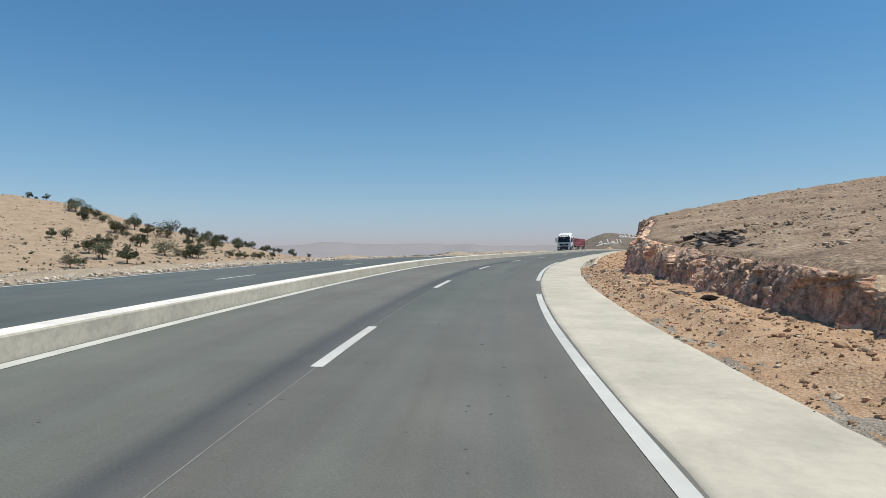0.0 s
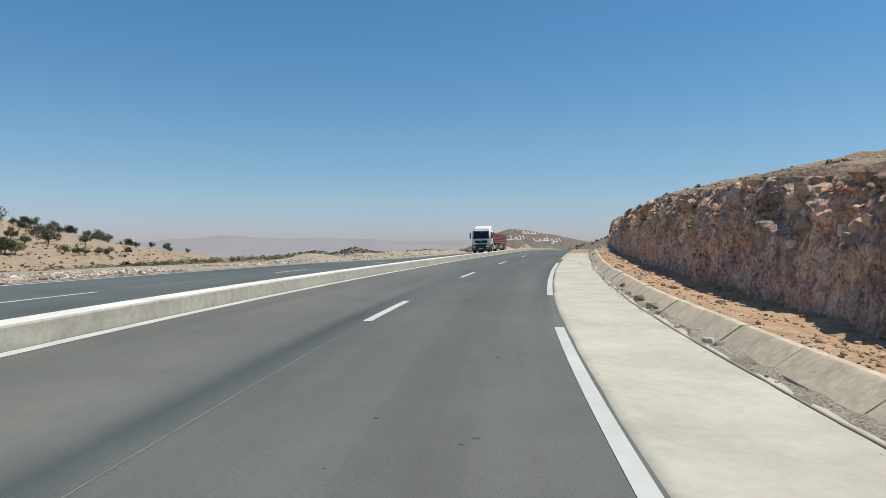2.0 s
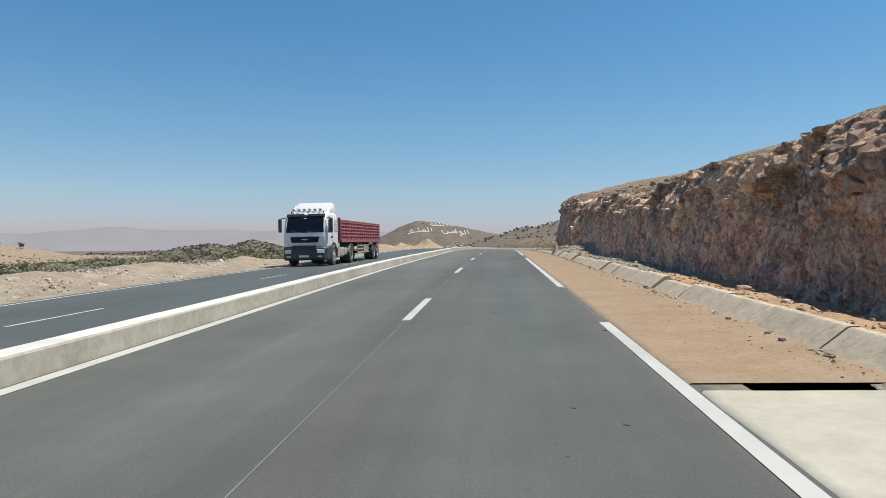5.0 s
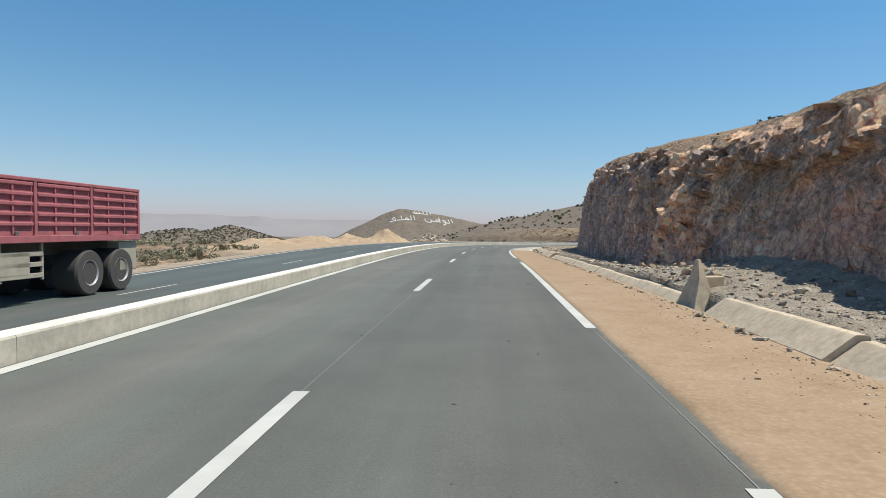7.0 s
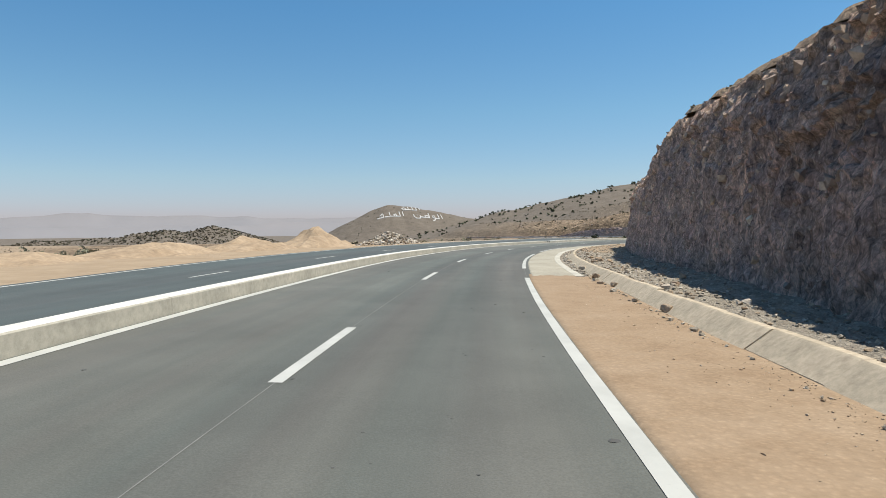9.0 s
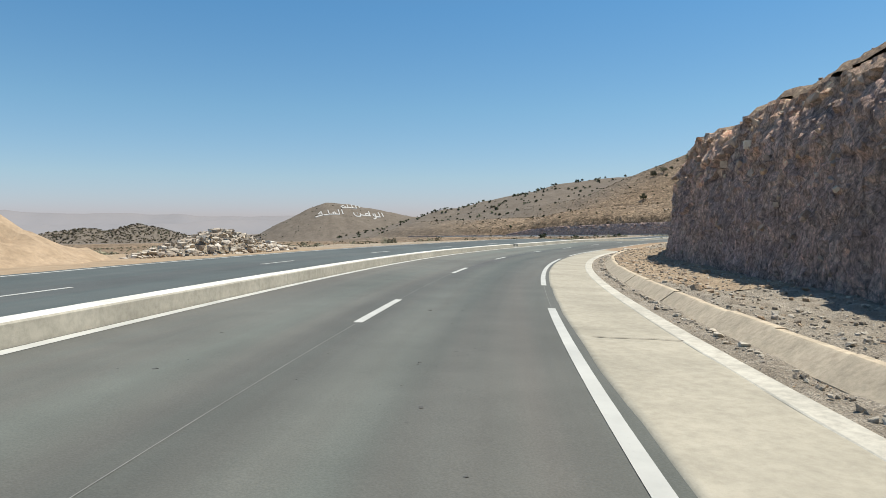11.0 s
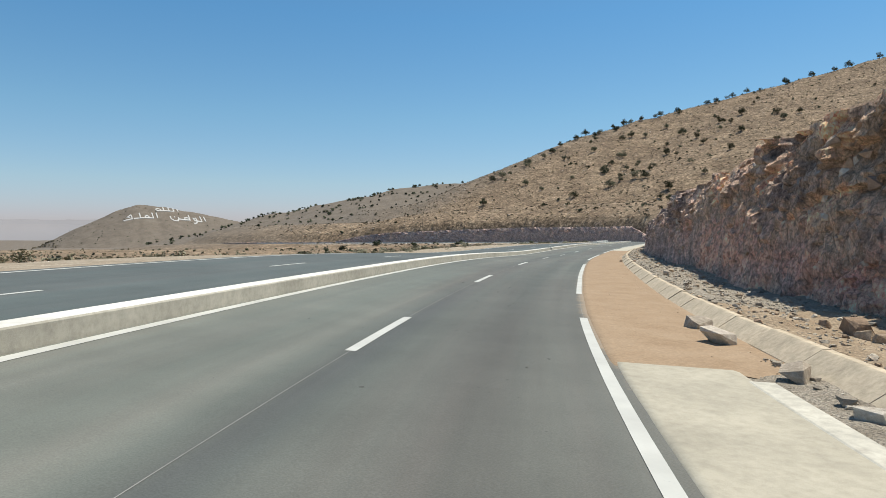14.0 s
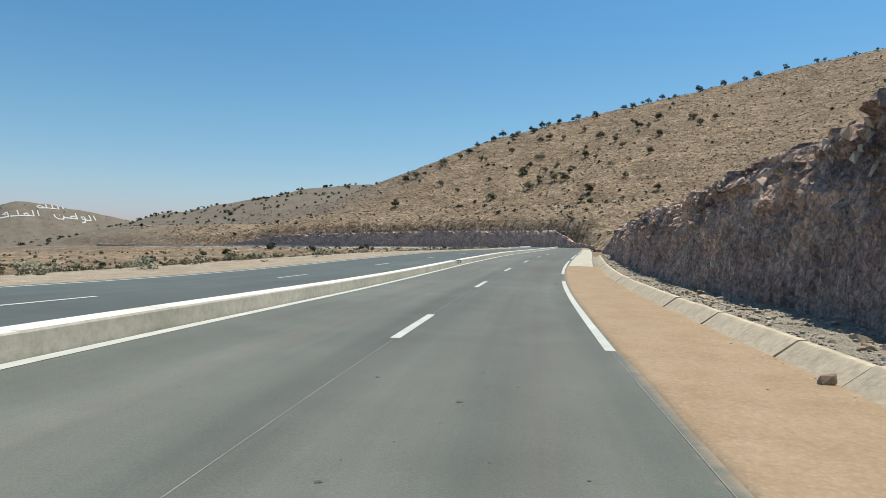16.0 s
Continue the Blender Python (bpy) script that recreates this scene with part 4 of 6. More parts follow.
# the land beside the far carriageway
FAR_VERGE = mat_earth("pale_gravel_verge", (0.29, 0.235, 0.172), (0.385, 0.32, 0.24), (0.48, 0.415, 0.325), 1.0, True, 0.05, 0.7)
ss, uu = np.meshgrid(np.arange(-60, 640.1, 0.8), np.concatenate([np.linspace(0, 4, 15), np.geomspace(4.4, 20, 16)]), indexing='ij')
lat = -11.2 - uu
bern = 0.35 * np.exp(-((uu - 2.2) / 0.9) ** 2) * (0.5 + fbm(ss, uu, 3, 3, 51)) * np.clip((48 - ss) / 8, 0, 1)
bern = bern + 0.7 * np.exp(-((uu - 4.2) / 1.6) ** 2) * (0.7 + 0.5 * fbm(ss, uu, 3, 3, 53)) * np.clip((ss - 62) / 8, 0, 1) * np.clip((128 - ss) / 12, 0, 1)
z = road_z(ss, lat) - 0.03 - 0.02 * uu + bern + 0.06 * fbm(ss, uu, 0.9, 4, 52) * np.clip(uu / 1.0, 0, 1) - 1.6 * np.clip((uu - 12) / 8, 0, 1)
x, y = road_xy(ss, -11.2 - uu * np.clip(1 - (ss - 235) / 60, 0.7, 1) * (1 - 0.74 * np.clip((ss - 112) / 14, 0, 1) * np.clip((163 - ss) / 10, 0, 1)))
far_verge = tagged(new("verge", grid_mesh("verge", x[:, ::-1], y[:, ::-1], z[:, ::-1], FAR_VERGE)), "pale gravel verge beside the far carriageway", "verge", kind="structure")
at = far_verge.data.attributes.new("sand", 'FLOAT', 'POINT')
sandy = np.clip((ss - 150) / 10 + 0.4 * fbm(ss, uu, 5, 3, 55), 0, 1) * np.clip((229 - ss) / 8, 0, 1)
at.data.foreach_set("value", sandy[:, ::-1].ravel().astype(np.float32))
_nt, _bs = FAR_VERGE.node_tree, FAR_VERGE.node_tree.nodes["Principled BSDF"]
_at = _nt.nodes.new("ShaderNodeAttribute")
_at.attribute_name = "sand"
_tan = ramp_node(_nt, noise_node(_nt, 0.6, 8, 0.7), [(0.3, (0.33, 0.245, 0.16)), (0.7, (0.44, 0.34, 0.235))])
_nt.links.new(mix_node(_nt, _at.outputs["Fac"], _bs.inputs["Base Color"].links[0].from_socket, _tan), _bs.inputs["Base Color"])

# ------------------------------------------------------------------ shapes
def bm_cyl(r, x0, x1, cy, cz, seg=28, rings=None):
    """A wheel-like solid about the x axis; rings: (x, r) outline from one side to the other."""
    bm = bmesh.new()
    rings = rings or [(x0, r), (x1, r)]
    loops = []
    for x, rr in rings:
        loops.append([bm.verts.new((x, cy + rr * math.cos(a * math.tau / seg), cz + rr * math.sin(a * math.tau / seg))) for a in range(seg)])
    for a, b in zip(loops[:-1], loops[1:]):
        for i in range(seg):
            bm.faces.new((a[i], a[(i + 1) % seg], b[(i + 1) % seg], b[i]))
    bm.faces.new(loops[0][::-1])
    bm.faces.new(loops[-1])
    bmesh.ops.recalc_face_normals(bm, faces=bm.faces)
    return bm


def bm_loft(sections, cap=True):
    """Joins rings of equal length."""
    bm = bmesh.new()
    rows = [[bm.verts.new(p) for p in sec] for sec in sections]
    n = len(rows[0])
    for a, b in zip(rows[:-1], rows[1:]):
        for i in range(n):
            bm.faces.new((a[i], a[(i + 1) % n], b[(i + 1) % n], b[i]))
    if cap:
        bm.faces.new(rows[0][::-1])
        bm.faces.new(rows[-1])
    bmesh.ops.recalc_face_normals(bm, faces=bm.faces)
    return bm


def bm_tube(a, b, r, seg=8, bm=None):
    bm = bm or bmesh.new()
    a, b = Vector(a), Vector(b)
    q = (b - a).to_track_quat('Z', 'Y')
    rows = []
    for p in (a, b):
        rows.append([bm.verts.new(p + q @ Vector((r * math.cos(k * math.tau / seg), r * math.sin(k * math.tau / seg), 0))) for k in range(seg)])
    for i in range(seg):
        bm.faces.new((rows[0][i], rows[0][(i + 1) % seg], rows[1][(i + 1) % seg], rows[1][i]))
    bm.faces.new(rows[0][::-1])
    bm.faces.new(rows[1])
    return bm


def shade(ob, angle=40):
    ob.data.polygons.foreach_set("use_smooth", [True] * len(ob.data.polygons))
    ob.data.set_sharp_from_angle(angle=radians(angle))
    return ob


# ------------------------------------------------------------------ lorry with a drop-side trailer
CAB_WHITE = mat_plain("cab_white_paint", (0.74, 0.74, 0.72), 0.35, 0, 0.2)
RED_PAINT = mat_plain("trailer_red_paint", (0.36, 0.115, 0.125), 0.7, 0, 0.6, 3)
DARK_PLASTIC = mat_plain("dark_plastic", (0.055, 0.056, 0.058), 0.55)
GRILLE = mat_plain("grille_black", (0.02, 0.02, 0.022), 0.4)
CHASSIS = mat_plain("chassis_dirty_grey", (0.12, 0.11, 0.098), 0.8, 0, 0.5)
DUSTY = mat_plain("dusty_tank_metal", (0.38, 0.35, 0.28), 0.6, 0, 0.5)
TYRE = mat_plain("tyre_rubber", (0.065, 0.062, 0.058), 0.85)
RIM = mat_plain("wheel_rim_steel", (0.55, 0.55, 0.54), 0.4, 0.7, 0.4)
CHROME = mat_plain("bright_metal", (0.7, 0.7, 0.7), 0.25, 0.9)
LAMP_GLASS = mat_plain("lamp_glass", (0.6, 0.62, 0.64), 0.15)
PLATE = mat_plain("plate_white", (0.7, 0.7, 0.68), 0.5)
WINDSCREEN, _nt, _b = material("tinted_glass", 0.05)
_b.inputs["Base Color"].default_value = (0.012, 0.018, 0.028, 1)
_b.inputs["Specular IOR Level"].default_value = 0.8


def wheel(parent, x_out, side, y, r=0.54, width=0.32, double=False):
    """x_out: the outer face; side: +1 when the outside points to +x."""
    w = width * (2 if double else 1)
    t = part("wheel", bm_cyl(r, 0, 0, y, r, 32, [(x_out - side * w, r * 0.62), (x_out - side * w, r * 0.93), (x_out - side * (w - 0.05), r), (x_out - side * 0.05, r), (x_out, r * 0.93), (x_out, r * 0.60), (x_out - side * 0.03, r * 0.58)]), TYRE, parent, "black rubber tyre")
    shade(t, 30)
    deep = 0.14 if double else 0.02
    rim = part("rim", bm_cyl(r, 0, 0, y, r, 28, [(x_out - side * 0.05, r * 0.59), (x_out + side * 0.004, r * 0.575), (x_out - side * 0.02, r * 0.52), (x_out - side * deep, r * 0.45), (x_out - side * (deep - 0.02), r * 0.30), (x_out - side * (deep - 0.06), r * 0.22), (x_out - side * (deep - 0.09), r * 0.12)]), RIM, t, "pale steel wheel rim")
    shade(rim, 30)
    return t


def rounded(w, y_front, y_back, z, r=0.22, bow=0.08, n=6):
    """A cab outline seen from above, front corners rounded, front slightly bowed."""
    pts = [(-w, y_back, z)]
    for k in range(n + 1):
        a = math.pi - k * math.pi / 2 / n
        pts.append((-w + r + r * math.cos(a), y_front - r + r * math.sin(a), z))
    pts.append((0, y_front + bow, z))
    for k in range(n + 1):
        a = math.pi / 2 - k * math.pi / 2 / n
        pts.append((w - r + r * math.cos(a), y_front - r + r * math.sin(a), z))
    pts.append((w, y_back, z))
    return pts


def build_lorry():
    """Front axle at the origin, driving towards +y."""
    L = tagged(new("lorry"), "white lorry with a red drop-side trailer on the asphalt", "lorry")
    W = 1.22
    # cab shell
    secs = [rounded(W - 0.03, 1.30, -0.98, 0.95), rounded(W, 1.40, -0.98, 1.15), rounded(W, 1.40, -0.98, 1.75), rounded(W, 1.30, -0.98, 2.2),
            rounded(W - 0.03, 1.14, -0.98, 2.62), rounded(W - 0.07, 0.98, -0.98, 2.86), rounded(W - 0.18, 0.72, -0.93, 2.97)]
    cab = shade(part("cab", bm_loft(secs), CAB_WHITE, L, "white painted steel cab"), 35)
    # windscreen, lying just in front of the shell
    def face(z, inset, lift):
        zs = [0.95, 1.15, 1.75, 2.2, 2.62, 2.86, 2.97]
        ys = [1.30, 1.40, 1.40, 1.30, 1.14, 0.98, 0.72]
        y = np.interp(z, zs, ys) + lift
        w = W - inset
        return [(-w, y - 0.10, z), (-w * 0.93, y + 0.0, z), (-w * 0.5, y + 0.055, z), (0, y + 0.08, z), (w * 0.5, y + 0.055, z), (w * 0.93, y, z), (w, y - 0.10, z)]
    def front_panel(name, z0, z1, inset0, inset1, mat, parent, label="", lift=0.012, steps=4):
        bm = bmesh.new()
        rows = []
        for k in range(steps + 1):
            z = z0 + (z1 - z0) * k / steps
            rows.append([bm.verts.new(p) for p in face(z, inset0 + (inset1 - inset0) * k / steps, lift)])
        for a, b in zip(rows[:-1], rows[1:]):
            for i in range(6):
                bm.faces.new((a[i], a[i + 1], b[i + 1], b[i]))
        bmesh.ops.solidify(bm, geom=bm.faces[:], thickness=0.03)
        bmesh.ops.recalc_face_normals(bm, faces=bm.faces)
        return shade(part(name, bm, mat, parent, label), 35)
    front_panel("windscreen", 1.86, 2.72, 0.10, 0.16, WINDSCREEN, cab, "dark tinted windscreen")
    front_panel("grille", 1.30, 1.62, 0.42, 0.34, GRILLE, cab, "black slatted front grille", 0.02)
    bars = front_panel("badge_bar", 1.435, 1.50, 0.86, 0.86, CHROME, cab, "row of chrome badge bars", 0.035)
    for k in range(5):
        front_panel("wiper", 1.84 + 0.0 * k, 1.87, 0.95, 0.95, DARK_PLASTIC, cab, "", 0.03, 1) if k == 0 else None
    for sx in (-0.55, 0.25):
        part("wiper", bm_tube((sx, 1.50, 1.84), (sx + 0.45, 1.47, 1.93), 0.012), DARK_PLASTIC, cab)
    # sun visor and lamp bar
    part("visor", bm_loft([[(-1.08, 1.12, 2.70), (1.08, 1.12, 2.70), (1.08, 1.16, 2.74), (-1.08, 1.16, 2.74)], [(-1.05, 0.98, 2.86), (1.05, 0.98, 2.86), (1.05, 1.03, 2.88), (-1.05, 1.03, 2.88)]]), GRILLE, cab, "dark sun visor")
    bar = part("lamp_bar", bm_tube((-0.95, 0.78, 3.02), (0.95, 0.78, 3.02), 0.022), CHROME, cab, "chrome roof lamp bar")
    for k in range(6):
        x = -0.75 + 0.3 * k
        bm = bm_cyl(0.09, 0, 0, 0, 0, 14, [(0, 0.05), (0.03, 0.09), (0.10, 0.09), (0.12, 0.075)])
        bmesh.ops.rotate(bm, verts=bm.verts, matrix=Matrix.Rotation(radians(90), 3, 'Z'))
        bmesh.ops.translate(bm, verts=bm.verts, vec=(x, 0.78, 3.10))
        part("roof_lamp", bm, LAMP_GLASS, bar, "round auxiliary lamp")
    for x in (-0.9, 0.0, 0.9):
        part("bracket", bm_box(x - 0.02, x + 0.02, 0.70, 0.80, 2.93, 3.03, 0), DARK_PLASTIC, bar)
    # roof spoiler
    shade(part("roof_spoiler", bm_loft([rounded(1.06, 0.30, -0.95, 2.96, 0.3), rounded(1.09, 0.22, -0.96, 3.10, 0.3), rounded(1.08, 0.02, -0.96, 3.28, 0.3), rounded(1.03, -0.24, -0.95, 3.46, 0.28), rounded(0.94, -0.46, -0.93, 3.56, 0.22)]), CAB_WHITE, L, "white roof wind deflector"), 45)
    for x in (-0.9, 0.9):
        part("strut", bm_tube((x, 0.42, 2.96), (x * 1.05, -0.05, 3.38), 0.025), CHROME, L)
    # lower front
    part("bumper", bm_loft([rounded(W - 0.02, 1.42, 0.75, 0.34, 0.3, 0.06), rounded(W + 0.02, 1.52, 0.72, 0.45, 0.3, 0.06), rounded(W + 0.02, 1.52, 0.72, 0.98, 0.3, 0.06), rounded(W - 0.02, 1.42, 0.72, 1.08, 0.3, 0.06)]), DARK_PLASTIC, L, "dark grey plastic bumper")
    part("air_intake", bm_box(-0.66, 0.66, 1.50, 1.60, 0.90, 1.14, 0.02), GRILLE, L, "black lower intake")
    for z in (0.97, 1.06):
        part("intake_slat", bm_box(-0.64, 0.64, 1.59, 1.615, z - 0.012, z + 0.012, 0.004), DARK_PLASTIC, L)
    part("number_plate", bm_box(-0.27, 0.27, 1.585, 1.60, 0.50, 0.62, 0.004), PLATE, L, "pale blank plate")
    for sx in (-1, 1):
        part("headlight", bm_loft([[(sx * 0.72, 1.585, 0.72), (sx * 1.10, 1.49, 0.72), (sx * 1.10, 1.47, 0.93), (sx * 0.70, 1.57, 0.93)], [(sx * 0.74, 1.61, 0.74), (sx * 1.07, 1.52, 0.74), (sx * 1.07, 1.50, 0.91), (sx * 0.72, 1.60, 0.91)]]), LAMP_GLASS, L, "clear headlight")
        part("fog_lamp", bm_box(sx * 0.86 - 0.12, sx * 0.86 + 0.12, 1.56, 1.59, 0.50, 0.58, 0.01), LAMP_GLASS, L)
        # side glass, door lines, mirror, steps, arch
        xs = sx * (W + 0.003)
        part("side_window", bm_loft([[(xs, 0.22, 1.84), (xs, 1.12, 1.84), (xs, 0.93, 2.56), (xs, 0.22, 2.60)], [(xs + sx * 0.012, 0.24, 1.86), (xs + sx * 0.012, 1.09, 1.86), (xs + sx * 0.012, 0.91, 2.54), (xs + sx * 0.012, 0.24, 2.58)]]), WINDSCREEN, cab, "tinted side window")
        for y0, y1, z0, z1 in ((0.135, 0.165, 1.1, 2.70), (0.15, 1.0, 2.685, 2.71), (0.15, 1.2, 1.085, 1.11)):
            part("door_seam", bm_box(min(xs, xs + sx * 0.008), max(xs, xs + sx * 0.008), y0, y1, z0, z1, 0), GRILLE, cab)
        part("door_handle", bm_box(min(xs, xs + sx * 0.03), max(xs, xs + sx * 0.03), 0.30, 0.50, 1.55, 1.66, 0.012), DARK_PLASTIC, cab)
        for k in range(6):
            z = 1.95 + 0.13 * k
            part("air_vane", bm_box(min(xs, xs + sx * 0.03), max(xs, xs + sx * 0.03), -0.95, -0.25, z, z + 0.05, 0.008), CAB_WHITE, cab)
        arm = part("mirror_arm", bm_tube((sx * 1.18, 1.12, 2.66), (sx * 1.42, 1.25, 2.62), 0.025), DARK_PLASTIC, L, "dark mirror arm")
        part("mirror", bm_box(sx * 1.43 - 0.09, sx * 1.43 + 0.09, 1.13, 1.30, 1.88, 2.62, 0.05), DARK_PLASTIC, arm, "tall dark wing mirror")
        for z in (0.42, 0.72, 1.0):
            part("step", bm_box(sx * 1.0 - 0.22, sx * 1.0 + 0.22, 0.62, 0.98, z, z + 0.06, 0.015), DUSTY if z < 0.9 else DARK_PLASTIC, L)
        arch = []
        for rr in (0.66, 0.80):
            arch.append([(math.cos(math.pi * k / 12) * rr, 0.52 + math.sin(math.pi * k / 12) * rr * 0.98) for k in range(13)])
        ring = arch[0] + arch[1][::-1]
        bm = bm_loft([[(sx * 0.88, y, z) for y, z in ring], [(sx * 1.25, y, z) for y, z in ring]])
        part("wheel_arch", bm, DARK_PLASTIC, L, "dark grey wheel arch")
        wheel(L, sx * 1.24, sx, 0.0)
        wheel(L, sx * 1.24, sx, -4.2, double=True)
        fender = [[(math.cos(math.pi * (0.08 + 0.84 * k / 12)) * rr - 4.2, 0.54 + math.sin(math.pi * (0.08 + 0.84 * k / 12)) * rr) for k in range(13)] for rr in (0.62, 0.66)]
        ring = fender[0] + fender[1][::-1]
        part("mudguard", bm_loft([[(sx * 0.60, y, z) for y, z in ring], [(sx * 1.25, y, z) for y, z in ring]]), DUSTY, L, "dusty pale mudguard")
        part("fuel_tank", bm_box(sx * 0.88 - 0.34, sx * 0.88 + 0.34, -2.55, -1.45, 0.42, 1.02, 0.12), DUSTY, L, "dusty pale fuel tank")
        part("air_tank", bm_box(sx * 0.88 - 0.30, sx * 0.88 + 0.30, -3.40, -2.62, 0.50, 1.0, 0.10), DUSTY, L)
        part("side_panel", bm_box(sx * 1.18 - 0.04, sx * 1.18 + 0.04, -1.40, -0.98, 0.45, 1.25, 0.02), DUSTY, L)
        for y in (-10.2, -11.5):
            wheel(L, sx * 1.24, sx, y - 1.1, double=True)
        # trailer side: frame, boards in six bays
        posts = [-1.62, -3.6, -5.55, -7.45, -9.4, -11.3, -13.35]
        for y in posts:
            part("side_post", bm_box(sx * 1.25 - 0.05, sx * 1.25 + 0.05, y - 0.045, y + 0.045, 1.42, 2.58, 0.012), RED_PAINT, L)
        for ya, yb in zip(posts[:-1], posts[1:]):
            leaf = part("drop_side", bm_box(sx * 1.24 - 0.012, sx * 1.24 + 0.012, yb + 0.05, ya - 0.05, 1.44, 2.54, 0), RED_PAINT, L, "red ribbed steel drop side")
            for k in range(5):
                z = 1.62 + 0.205 * k
                part("rib", bm_box(sx * 1.275 - 0.03, sx * 1.275 + 0.03, yb + 0.07, ya - 0.07, z, z + 0.085, 0.02), RED_PAINT, leaf)
            for f in (0.33, 0.67):
                y = yb + (ya - yb) * f
                part("stile", bm_box(sx * 1.268 - 0.025, sx * 1.268 + 0.025, y - 0.025, y + 0.025, 1.46, 2.54, 0.006), RED_PAINT, leaf)
            part("hinge", bm_box(sx * 1.28 - 0.02, sx * 1.28 + 0.02, yb + 0.5, yb + 0.6, 1.40, 1.52, 0.01), CHASSIS, leaf)
        part("top_rail", bm_box(sx * 1.25 - 0.055, sx * 1.25 + 0.055, -13.4, -1.58, 2.54, 2.62, 0.015), RED_PAINT, L)
        part("side_rave", bm_box(sx * 1.25 - 0.06, sx * 1.25 + 0.06, -13.4, -1.58, 1.28, 1.43, 0.012), RED_PAINT, L)
        # side guards and boxes under the bed
        for z in (0.55, 0.78, 1.0):
            part("side_guard", bm_box(sx * 1.2 - 0.02, sx * 1.2 + 0.02, -9.7, -6.1, z, z + 0.1, 0.01), DUSTY, L, "dusty metal side guard")
        for y in (-6.1, -7.3, -8.5, -9.7):
            part("guard_post", bm_box(sx * 1.18 - 0.025, sx * 1.18 + 0.025, y - 0.03, y + 0.03, 0.5, 1.3, 0.006), DUSTY, L)
        part("tool_box", bm_box(sx * 0.98 - 0.24, sx * 0.98 + 0.24, -9.3, -8.0, 0.6, 1.1, 0.02), DUSTY, L)
        part("landing_leg", bm_box(sx * 0.75 - 0.06, sx * 0.75 + 0.06, -5.9, -5.75, 0.35, 1.3, 0.01), DUSTY, L)
        part("chassis_rail", bm_box(sx * 0.42 - 0.05, sx * 0.42 + 0.05, -5.0, 0.9, 0.75, 1.0, 0.01), CHASSIS, L)
        part("trailer_beam", bm_box(sx * 0.45 - 0.07, sx * 0.45 + 0.07, -13.2, -2.4, 0.98, 1.30, 0.01), CHASSIS, L)
        part("tail_panel", bm_box(sx * 1.05 - 0.16, sx * 1.05 + 0.16, -13.36, -12.55, 0.5, 1.25, 0.02), DUSTY, L)
    for y in (0.0, -4.2, -11.3, -12.6):
        part("axle", bm_tube((-1.0, y, 0.54), (1.0, y, 0.54), 0.08, 10), CHASSIS, L)
    part("engine_block", bm_box(-0.45, 0.45, -0.6, 1.0, 0.5, 0.98, 0.05), CHASSIS, L)
    part("fifth_wheel", bm_box(-0.45, 0.45, -4.6, -3.6, 1.0, 1.16, 0.04), CHASSIS, L)
    part("bed_floor", bm_box(-1.22, 1.22, -13.38, -1.6, 1.30, 1.40, 0.01), CHASSIS, L)
    part("headboard", bm_box(-1.25, 1.25, -1.62, -1.52, 1.30, 2.74, 0.015), RED_PAINT, L, "red steel headboard")
    part("tailboard", bm_box(-1.22, 1.22, -13.42, -13.34, 1.42, 2.58, 0.012), RED_PAINT, L)
    return L


lorry = build_lorry()
LORRY_S, LORRY_LAT = 115.0, -9.68
p = (at_road(LORRY_S, LORRY_LAT) + at_road(LORRY_S + 12, LORRY_LAT)) / 2
h = float(np.interp(LORRY_S + 6, S_AX, HEAD))
g = (road_z(LORRY_S + 12, LORRY_LAT) - road_z(LORRY_S, LORRY_LAT)) / 12
bk = math.degrees(math.atan(float(road_z(LORRY_S + 5, LORRY_LAT + 1.2) - road_z(LORRY_S + 5, LORRY_LAT - 1.2)) / 2.4))
a = at_road(LORRY_S, LORRY_LAT, 0.0)
lorry.matrix_basis = pose(a.x, a.y, a.z, -math.degrees(math.atan(g)), bk, math.degrees(h) + 180) @ Matrix.Scale(1.07, 4)


# ------------------------------------------------------------------ stones
def stone_mesh(name, seed, mat, flatness=0.7, points=13):
    """An angular broken stone about one unit across."""
    r = random.Random(seed)
    bm = bmesh.new()
    for _ in range(points):
        p = Vector((r.uniform(-1, 1), r.uniform(-1, 1), r.uniform(-1, 1)))
        k = max(abs(c) for c in p)
        p = p / k * r.uniform(0.36, 0.5)
        bm.verts.new((p.x * r.uniform(0.9, 1.2), p.y * 0.85, p.z * flatness))
    hull = bmesh.ops.convex_hull(bm, input=bm.verts)
    bmesh.ops.delete(bm, geom=list({v for v in hull["geom_interior"] if isinstance(v, bmesh.types.BMVert)}), context='VERTS')
    me = bpy.data.meshes.new(name)
    bm.to_mesh(me)
    bm.free()
    me.materials.append(mat)
    return me


